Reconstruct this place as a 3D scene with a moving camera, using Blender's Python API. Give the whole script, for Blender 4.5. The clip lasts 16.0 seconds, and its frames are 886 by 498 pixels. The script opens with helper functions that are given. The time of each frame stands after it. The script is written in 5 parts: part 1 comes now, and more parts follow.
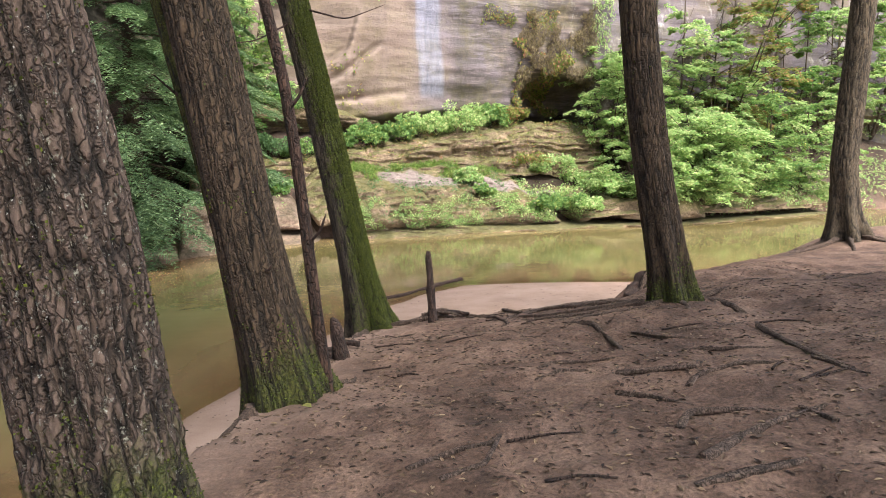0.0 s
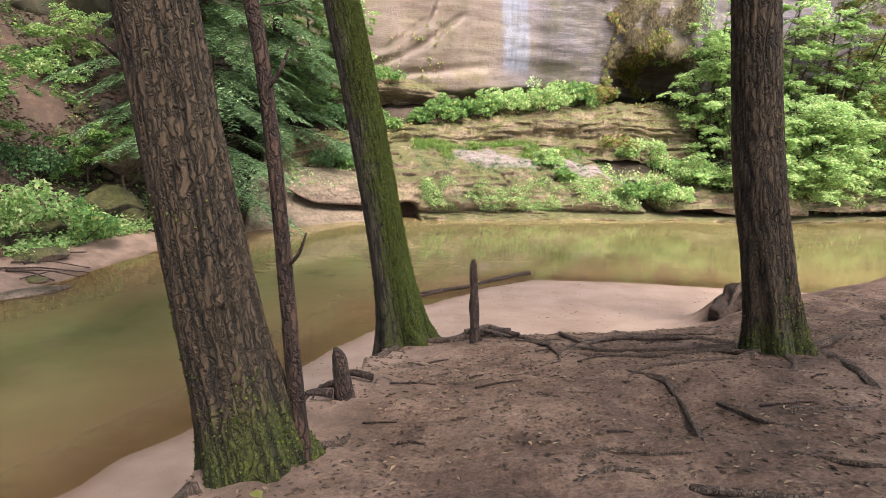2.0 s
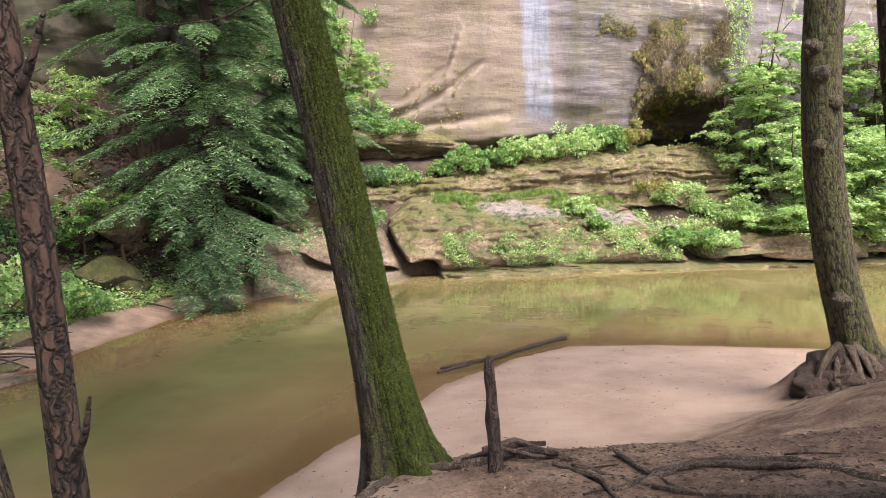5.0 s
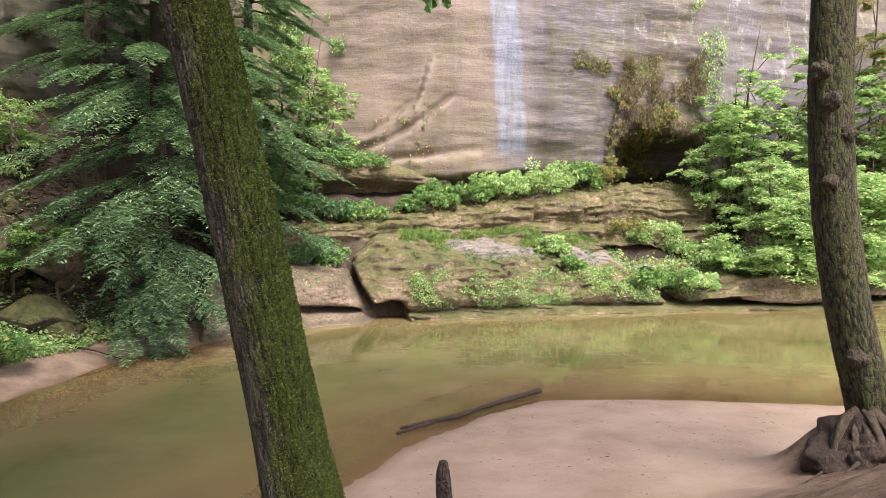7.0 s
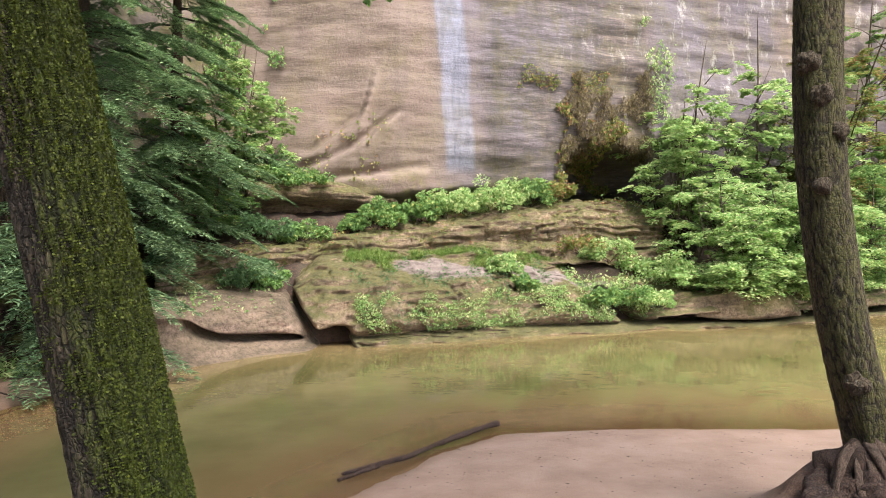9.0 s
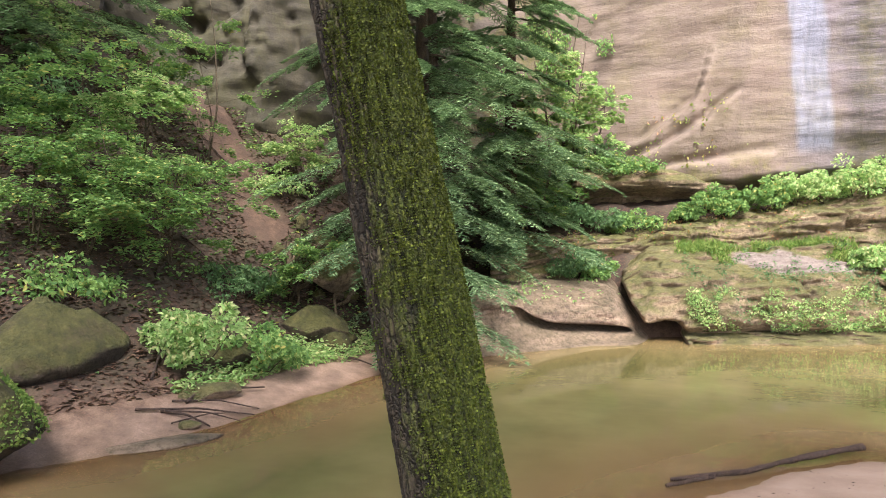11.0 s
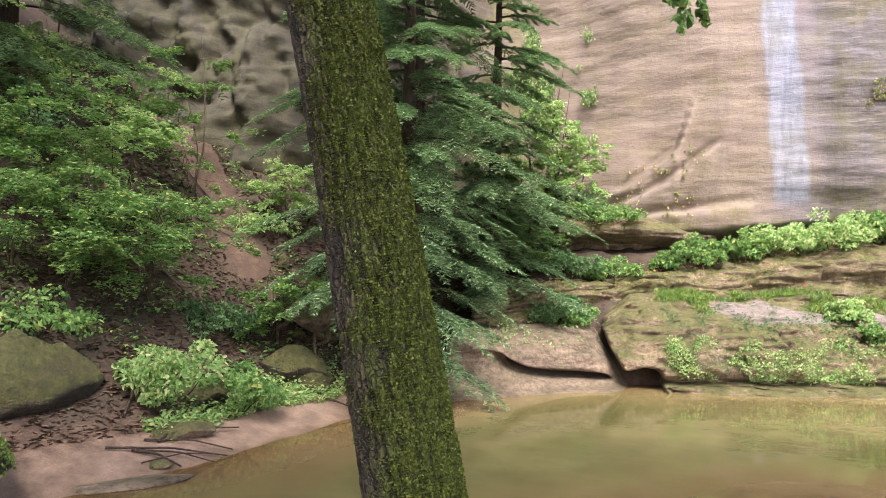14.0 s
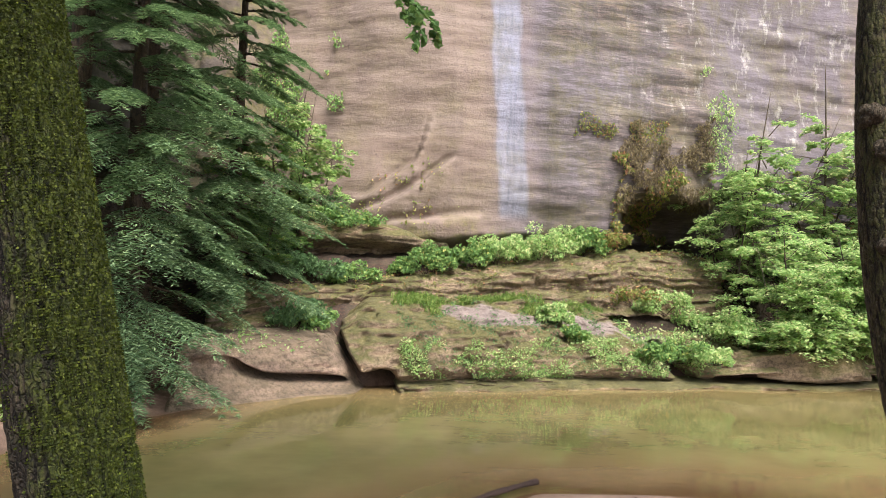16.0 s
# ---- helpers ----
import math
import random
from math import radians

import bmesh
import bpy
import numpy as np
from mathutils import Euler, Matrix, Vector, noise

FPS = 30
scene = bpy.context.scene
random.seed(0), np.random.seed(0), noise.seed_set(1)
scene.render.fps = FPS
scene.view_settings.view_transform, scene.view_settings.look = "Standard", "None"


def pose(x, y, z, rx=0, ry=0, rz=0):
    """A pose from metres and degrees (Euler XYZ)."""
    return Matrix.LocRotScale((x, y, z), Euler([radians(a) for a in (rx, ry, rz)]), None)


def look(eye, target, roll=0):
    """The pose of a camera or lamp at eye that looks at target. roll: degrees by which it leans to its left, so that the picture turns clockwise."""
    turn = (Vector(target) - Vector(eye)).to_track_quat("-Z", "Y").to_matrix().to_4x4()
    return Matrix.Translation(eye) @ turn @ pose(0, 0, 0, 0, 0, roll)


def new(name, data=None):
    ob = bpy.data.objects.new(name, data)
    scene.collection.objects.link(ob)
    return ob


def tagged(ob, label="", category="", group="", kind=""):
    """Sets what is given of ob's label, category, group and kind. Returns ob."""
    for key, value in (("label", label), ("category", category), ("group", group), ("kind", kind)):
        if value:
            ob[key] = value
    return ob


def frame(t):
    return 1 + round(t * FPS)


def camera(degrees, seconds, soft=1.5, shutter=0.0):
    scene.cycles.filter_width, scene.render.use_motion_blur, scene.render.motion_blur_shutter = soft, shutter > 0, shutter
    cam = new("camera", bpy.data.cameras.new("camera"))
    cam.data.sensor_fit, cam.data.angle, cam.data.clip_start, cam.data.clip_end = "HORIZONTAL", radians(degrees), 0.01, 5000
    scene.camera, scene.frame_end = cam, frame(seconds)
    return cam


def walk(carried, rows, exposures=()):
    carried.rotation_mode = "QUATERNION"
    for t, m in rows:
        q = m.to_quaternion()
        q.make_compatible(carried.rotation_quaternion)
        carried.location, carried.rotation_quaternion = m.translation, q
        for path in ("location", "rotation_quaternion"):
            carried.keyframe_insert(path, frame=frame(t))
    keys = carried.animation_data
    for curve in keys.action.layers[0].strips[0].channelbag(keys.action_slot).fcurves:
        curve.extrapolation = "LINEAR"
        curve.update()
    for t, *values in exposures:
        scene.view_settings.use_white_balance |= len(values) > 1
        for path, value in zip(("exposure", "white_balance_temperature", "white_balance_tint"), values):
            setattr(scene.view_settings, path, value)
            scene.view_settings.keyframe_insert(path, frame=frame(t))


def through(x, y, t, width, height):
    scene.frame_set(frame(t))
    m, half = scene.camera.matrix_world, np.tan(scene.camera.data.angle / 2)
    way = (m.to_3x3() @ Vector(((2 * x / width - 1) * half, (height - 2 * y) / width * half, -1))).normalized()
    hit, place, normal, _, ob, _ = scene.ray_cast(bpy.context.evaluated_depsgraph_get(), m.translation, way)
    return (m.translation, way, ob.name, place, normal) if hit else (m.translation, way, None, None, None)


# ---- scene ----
cam = camera(64.7, 16.0, soft=0.6)
PATH = [
    (0, (-0.059, 0.64, 3.529), (0.251, 2.595, 3.244), -0.3),
    (0.5, (0.138, 0.992, 3.561), (0.211, 2.965, 3.243), -0.7),
    (1, (0.277, 1.228, 3.642), (0.244, 3.199, 3.308), -0.5),
    (1.5, (0.391, 1.578, 3.612), (0.381, 3.545, 3.255), 1.0),
    (2, (0.443, 1.882, 3.671), (0.524, 3.848, 3.312), 2.1),
    (2.5, (0.614, 2.243, 3.733), (0.688, 4.227, 3.495), 1.0),
    (3, (0.736, 2.485, 3.749), (0.739, 4.477, 3.575), -0.3),
    (3.5, (0.753, 2.785, 3.702), (0.75, 4.778, 3.534), -0.2),
    (4, (0.713, 3.042, 3.693), (0.758, 5.034, 3.519), 0.3),
    (4.2, (0.717, 3.162, 3.659), (0.729, 5.154, 3.481), 0.2),
    (6.3, (0.839, 4.764, 3.59), (0.827, 6.747, 3.332), -0.9),
    (6.5, (0.884, 4.862, 3.635), (0.878, 6.849, 3.41), -0.8),
    (7, (0.896, 5.146, 3.586), (0.966, 7.142, 3.478), 0.2),
    (7.5, (0.881, 5.499, 3.579), (1.068, 7.488, 3.508), 0.2),
    (8, (1.004, 5.843, 3.49), (1.286, 7.822, 3.421), -0.4),
    (8.5, (1.031, 6.125, 3.502), (1.259, 8.11, 3.427), -0.8),
    (9, (0.991, 6.356, 3.494), (1.208, 8.344, 3.447), -0.5),
    (9.5, (0.965, 6.556, 3.469), (0.803, 8.549, 3.435), -0.4),
    (10, (0.998, 6.646, 3.465), (0.525, 8.588, 3.414), -0.3),
    (10.2, (0.988, 6.653, 3.471), (0.469, 8.583, 3.413), -0.4),
    (12.3, (1.016, 6.466, 3.548), (0.112, 8.25, 3.527), -0.9),
    (12.5, (1.014, 6.469, 3.547), (0.103, 8.25, 3.548), -0.7),
    (13, (1.004, 6.469, 3.544), (0.101, 8.253, 3.593), -0.2),
    (13.5, (1.007, 6.498, 3.539), (0.13, 8.294, 3.608), 0.5),
    (14, (1.059, 6.537, 3.533), (0.411, 8.429, 3.588), 0.6),
    (14.5, (1.119, 6.581, 3.53), (0.781, 8.552, 3.587), 0.8),
    (15, (1.132, 6.58, 3.538), (0.91, 8.567, 3.592), 1.1),
    (15.5, (1.19, 6.59, 3.53), (1.119, 8.588, 3.592), 1.4),
    (16, (1.233, 6.562, 3.538), (1.289, 8.56, 3.616), 1.6),
]
walk(cam, [(t, look(eye, target, roll)) for t, eye, target, roll in PATH], [(0, 1.3), (2.5, 1.3), (6.3, 1.25), (7.5, 1.1), (9, 1.08), (10.2, 1.25), (12.3, 1.5), (13.5, 1.45), (14.5, 1.2), (15.5, 1.0), (16, 1.0)])

# ---- world, sun, exposure ----
world = bpy.data.worlds.new("world")
scene.world = world
world.use_nodes = True
wn = world.node_tree
sky = wn.nodes.new("ShaderNodeTexSky")
sky.sky_type, sky.sun_disc = "NISHITA", False
sky.sun_elevation, sky.sun_rotation, sky.altitude = radians(52), radians(150), 200
sky.air_density, sky.dust_density, sky.ozone_density = 1.0, 4.0, 1.0
wn.links.new(sky.outputs[0], wn.nodes["Background"].inputs[0])
wn.nodes["Background"].inputs[1].default_value = 0.15
sun = new("sun", bpy.data.lights.new("sun", "SUN"))
sun.data.energy, sun.data.angle, sun.data.color = 4.6, radians(35), (1.0, 0.96, 0.89)
sun.matrix_world = look((9, -15.6, 23), (0, 0, 0))

# ---- numeric helpers ----
rng = np.random.default_rng(7)


def lattice(ix, iy, iz):
    h = (ix * 374761393 + iy * 668265263 + iz * 2147483647 + 1013904223) & 0xFFFFFFFF
    h = ((h ^ (h >> 13)) * 1274126177) & 0xFFFFFFFF
    h = ((h ^ (h >> 16)) * 2246822519) & 0xFFFFFFFF
    return ((h ^ (h >> 15)) & 0xFFFF) / 32767.5 - 1.0


def vnoise(x, y, z):
    """Smooth value noise, -1 to 1."""
    x, y, z = np.broadcast_arrays(np.asarray(x, float), np.asarray(y, float), np.asarray(z, float))
    fx, fy, fz = np.floor(x), np.floor(y), np.floor(z)
    ix, iy, iz = fx.astype(np.int64), fy.astype(np.int64), fz.astype(np.int64)
    u, v, w = x - fx, y - fy, z - fz
    u, v, w = u * u * (3 - 2 * u), v * v * (3 - 2 * v), w * w * (3 - 2 * w)
    total = 0
    for a in (0, 1):
        for b in (0, 1):
            for c in (0, 1):
                total = total + lattice(ix + a, iy + b, iz + c) * (u if a else 1 - u) * (v if b else 1 - v) * (w if c else 1 - w)
    return total


def fbm(x, y, z=0.0, octaves=4):
    total, amp = 0.0, 0.5
    for k in range(octaves):
        total = total + amp * vnoise(np.asarray(x) * 2**k + 17 * k, np.asarray(y) * 2**k - 9 * k, np.asarray(z) * 2**k + 5 * k)
        amp *= 0.5
    return total


def smooth(a, b, x):
    t = np.clip((x - a) / (b - a), 0, 1)
    return t * t * (3 - 2 * t)


def curve(x, table):
    xs, ys = zip(*table)
    return np.interp(x, xs, ys)


# ---- materials ----
def material(name):
    m = bpy.data.materials.new(name)
    m.use_nodes = True
    nt = m.node_tree
    return m, nt, nt.nodes["Principled BSDF"]


def put(nt, socket, value):
    if hasattr(value, "is_output"):
        nt.links.new(value, socket)
    else:
        socket.default_value = value


def noise_tex(nt, scale, detail=6.0, rough=0.6, stretch=(1, 1, 1), shift=(0, 0, 0), distortion=0.0):
    co = nt.nodes.new("ShaderNodeTexCoord")
    mp = nt.nodes.new("ShaderNodeMapping")
    mp.inputs["Scale"].default_value, mp.inputs["Location"].default_value = stretch, shift
    nt.links.new(co.outputs["Object"], mp.inputs[0])
    n = nt.nodes.new("ShaderNodeTexNoise")
    nt.links.new(mp.outputs[0], n.inputs["Vector"])
    n.inputs["Scale"].default_value, n.inputs["Detail"].default_value, n.inputs["Roughness"].default_value = scale, detail, rough
    n.inputs["Distortion"].default_value = distortion
    return n.outputs[0]


def voronoi(nt, scale, stretch=(1, 1, 1), feature="F1"):
    co = nt.nodes.new("ShaderNodeTexCoord")
    mp = nt.nodes.new("ShaderNodeMapping")
    mp.inputs["Scale"].default_value = stretch
    nt.links.new(co.outputs["Object"], mp.inputs[0])
    n = nt.nodes.new("ShaderNodeTexVoronoi")
    n.feature = feature
    nt.links.new(mp.outputs[0], n.inputs["Vector"])
    n.inputs["Scale"].default_value = scale
    return n.outputs[0]


def ramp(nt, fac, stops):
    r = nt.nodes.new("ShaderNodeValToRGB")
    el = r.color_ramp.elements
    while len(el) < len(stops):
        el.new(0.5)
    for e, (p, c) in zip(el, stops):
        e.position, e.color = p, (*c, 1) if len(c) == 3 else c
    nt.links.new(fac, r.inputs[0])
    return r.outputs[0]


def mix(nt, fac, a, b, how="MIX"):
    m = nt.nodes.new("ShaderNodeMix")
    m.data_type, m.blend_type = "RGBA", how
    put(nt, m.inputs[0], fac)
    put(nt, m.inputs[6], (*a, 1) if isinstance(a, tuple) else a)
    put(nt, m.inputs[7], (*b, 1) if isinstance(b, tuple) else b)
    return m.outputs[2]


def sums(nt, op, a, b):
    m = nt.nodes.new("ShaderNodeMath")
    m.operation = op
    put(nt, m.inputs[0], a)
    put(nt, m.inputs[1], b)
    return m.outputs[0]


def attribute(nt, name):
    a = nt.nodes.new("ShaderNodeAttribute")
    a.attribute_name = name
    return a.outputs["Fac"]


def up_facing(nt):
    g = nt.nodes.new("ShaderNodeNewGeometry")
    s = nt.nodes.new("ShaderNodeSeparateXYZ")
    nt.links.new(g.outputs["Normal"], s.inputs[0])
    return s.outputs[2]


def relief(nt, bsdf, height, strength, distance):
    b = nt.nodes.new("ShaderNodeBump")
    b.inputs["Strength"].default_value, b.inputs["Distance"].default_value = strength, distance
    nt.links.new(height, b.inputs["Height"])
    nt.links.new(b.outputs[0], bsdf.inputs["Normal"])


def cracks(nt, scale, stretch):
    """Distance from the cracks between uneven plates."""
    co = nt.nodes.new("ShaderNodeTexCoord")
    warp = nt.nodes.new("ShaderNodeTexNoise")
    warp.inputs["Scale"].default_value, warp.inputs["Detail"].default_value = 14, 3
    nt.links.new(co.outputs["Object"], warp.inputs["Vector"])
    add = nt.nodes.new("ShaderNodeVectorMath")
    add.operation = "MULTIPLY_ADD"
    nt.links.new(warp.outputs["Color"], add.inputs[0])
    add.inputs[1].default_value = (0.09, 0.09, 0.3)
    nt.links.new(co.outputs["Object"], add.inputs[2])
    mp = nt.nodes.new("ShaderNodeMapping")
    mp.inputs["Scale"].default_value = stretch
    nt.links.new(add.outputs[0], mp.inputs[0])
    v = nt.nodes.new("ShaderNodeTexVoronoi")
    v.feature = "DISTANCE_TO_EDGE"
    v.inputs["Scale"].default_value = scale
    nt.links.new(mp.outputs[0], v.inputs["Vector"])
    return v.outputs[0]


def grey(v):
    return (v, v, v)


def bark_material(name, dark, light, lichen=0.0, moss=0.0, scale=1.0, plate=0.2):
    m, nt, p = material(name)
    groove = attribute(nt, "groove")
    grain = noise_tex(nt, 16 * scale, 8, 0.7, (1, 1, 0.3))
    fine = noise_tex(nt, 90, 4, 0.7, (1, 1, 0.5))
    crack = sums(nt, "MULTIPLY_ADD", noise_tex(nt, 60, 4, 0.7, (1, 1, 0.4)), 0.16)
    put(nt, crack.node.inputs[2], sums(nt, "SUBTRACT", cracks(nt, 30 * scale, (1, 1, plate)), 0.06))
    f = sums(nt, "ADD", sums(nt, "MULTIPLY", grain, 0.55), sums(nt, "MULTIPLY", groove, 0.4))
    c = ramp(nt, f, [(0.22, tuple(v * 0.6 for v in dark)), (0.45, tuple((p + q) / 2 for p, q in zip(dark, light))), (0.78, light)])
    c = mix(nt, 0.5, c, mix(nt, 1.0, c, ramp(nt, fine, [(0.3, grey(0.55)), (0.7, grey(1.3))]), "MULTIPLY"))
    c = mix(nt, 1.0, c, ramp(nt, crack, [(0.0, grey(0.4)), (0.12, grey(0.85)), (0.3, grey(1.2))]), "MULTIPLY")
    if lichen:
        spots = ramp(nt, noise_tex(nt, 24, 4, 0.75, (1, 1, 0.8)), [(0.60, grey(0)), (0.68, grey(lichen))])
        c = mix(nt, spots, c, (0.34, 0.33, 0.27))
        spots = ramp(nt, noise_tex(nt, 46, 3, 0.7, shift=(3, 1, 7)), [(0.66, grey(0)), (0.72, grey(lichen))])
        c = mix(nt, spots, c, (0.5, 0.49, 0.44))
    if moss:
        where = attribute(nt, "moss")
        patch = ramp(nt, sums(nt, "ADD", sums(nt, "ADD", where, sums(nt, "MULTIPLY", noise_tex(nt, 7, 8, 0.8), 0.8)), sums(nt, "MULTIPLY", groove, 0.12)), [(0.72, grey(0)), (0.92, grey(moss))])
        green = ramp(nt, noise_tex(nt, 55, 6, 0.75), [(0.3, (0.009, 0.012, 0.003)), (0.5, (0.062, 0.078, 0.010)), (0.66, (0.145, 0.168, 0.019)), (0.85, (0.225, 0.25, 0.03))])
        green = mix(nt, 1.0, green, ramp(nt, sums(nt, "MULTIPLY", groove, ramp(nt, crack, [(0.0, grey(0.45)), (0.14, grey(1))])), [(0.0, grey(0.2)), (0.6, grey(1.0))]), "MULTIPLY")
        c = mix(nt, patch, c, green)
    put(nt, p.inputs["Base Color"], c)
    p.inputs["Roughness"].default_value = 0.9
    relief(nt, p, sums(nt, "ADD", sums(nt, "ADD", grain, ramp(nt, crack, [(0.0, grey(0)), (0.2, grey(1.2))])), sums(nt, "MULTIPLY", fine, 0.4)), 1.0, 0.014)
    return m


def leaf_material(name, stops, through=0.45):
    m, nt, p = material(name)
    g = nt.nodes.new("ShaderNodeNewGeometry")
    c = ramp(nt, g.outputs["Random Per Island"], stops)
    put(nt, p.inputs["Base Color"], c)
    p.inputs["Roughness"].default_value = 0.55
    p.inputs["Specular IOR Level"].default_value = 0.25
    t = nt.nodes.new("ShaderNodeBsdfTranslucent")
    put(nt, t.inputs[0], mix(nt, 0.35, c, (0.22, 0.32, 0.1)))
    s = nt.nodes.new("ShaderNodeMixShader")
    s.inputs[0].default_value = through
    nt.links.new(p.outputs[0], s.inputs[1])
    nt.links.new(t.outputs[0], s.inputs[2])
    nt.links.new(s.outputs[0], nt.nodes["Material Output"].inputs[0])
    return m


def ground_material():
    m, nt, p = material("forest_soil")
    soil = ramp(nt, noise_tex(nt, 2.2, 9, 0.7), [(0.3, (0.038, 0.021, 0.014)), (0.48, (0.145, 0.085, 0.06)), (0.72, (0.31, 0.2, 0.148))])
    chips = ramp(nt, noise_tex(nt, 42, 5, 0.7, (1, 1, 1)), [(0.34, grey(0.5)), (0.5, grey(0.95)), (0.7, grey(1.5))])
    soil = mix(nt, 1.0, soil, chips, "MULTIPLY")
    sand = ramp(nt, noise_tex(nt, 1.1, 8, 0.6), [(0.3, (0.25, 0.165, 0.125)), (0.55, (0.33, 0.225, 0.178)), (0.8, (0.39, 0.28, 0.23))])
    sand = mix(nt, ramp(nt, noise_tex(nt, 14, 5, 0.65), [(0.66, grey(0)), (0.74, grey(0.55))]), sand, (0.16, 0.1, 0.065))
    wet = attribute(nt, "wet")
    sand = mix(nt, wet, sand, (0.17, 0.105, 0.06))
    litter = ramp(nt, voronoi(nt, 14), [(0.1, (0.08, 0.04, 0.027)), (0.45, (0.045, 0.025, 0.018)), (0.75, (0.022, 0.014, 0.01))])
    litter = mix(nt, ramp(nt, noise_tex(nt, 1.4, 6, 0.7), [(0.45, grey(0)), (0.65, grey(0.7))]), litter, (0.06, 0.05, 0.03))
    c = mix(nt, attribute(nt, "sand"), soil, sand)
    c = mix(nt, attribute(nt, "litter"), c, litter)
    earth = ramp(nt, noise_tex(nt, 3.0, 8, 0.7), [(0.3, (0.035, 0.02, 0.015)), (0.55, (0.085, 0.05, 0.036)), (0.8, (0.17, 0.11, 0.075))])
    c = mix(nt, attribute(nt, "slide"), c, earth)
    put(nt, p.inputs["Base Color"], c)
    put(nt, p.inputs["Roughness"], ramp(nt, wet, [(0, grey(0.92)), (1, grey(0.55))]))
    relief(nt, p, sums(nt, "ADD", noise_tex(nt, 42, 6, 0.7), sums(nt, "MULTIPLY", noise_tex(nt, 9, 4, 0.6), 1.2)), 0.8, 0.02)
    return m


def water_material():
    m, nt, p = material("creek_water")
    depth = attribute(nt, "depth")
    cloud = noise_tex(nt, 0.35, 4, 0.6)
    murk = nt.nodes.new("ShaderNodeBsdfDiffuse")
    put(nt, murk.inputs[0], mix(nt, ramp(nt, depth, [(0.0, grey(0)), (0.75, grey(1))]), (0.27, 0.165, 0.085), ramp(nt, cloud, [(0.3, (0.105, 0.096, 0.036)), (0.7, (0.2, 0.168, 0.074))])))
    clear = nt.nodes.new("ShaderNodeBsdfTransparent")
    clear.inputs[0].default_value = (0.86, 0.78, 0.6, 1)
    body = nt.nodes.new("ShaderNodeMixShader")
    put(nt, body.inputs[0], ramp(nt, depth, [(0.0, grey(0.2)), (0.22, grey(0.7)), (0.5, grey(0.95)), (1.0, grey(0.99))]))
    nt.links.new(clear.outputs[0], body.inputs[1])
    nt.links.new(murk.outputs[0], body.inputs[2])
    gloss = nt.nodes.new("ShaderNodeBsdfGlossy")
    gloss.inputs["Roughness"].default_value = 0.025
    fres = nt.nodes.new("ShaderNodeFresnel")
    fres.inputs[0].default_value = 1.33
    b = nt.nodes.new("ShaderNodeBump")
    b.inputs["Strength"].default_value, b.inputs["Distance"].default_value = 0.07, 0.05
    nt.links.new(noise_tex(nt, 1.6, 3, 0.5, (1, 2.2, 1)), b.inputs["Height"])
    nt.links.new(b.outputs[0], gloss.inputs["Normal"])
    nt.links.new(b.outputs[0], fres.inputs["Normal"])
    s = nt.nodes.new("ShaderNodeMixShader")
    nt.links.new(fres.outputs[0], s.inputs[0])
    nt.links.new(body.outputs[0], s.inputs[1])
    nt.links.new(gloss.outputs[0], s.inputs[2])
    nt.links.new(s.outputs[0], nt.nodes["Material Output"].inputs[0])
    return m


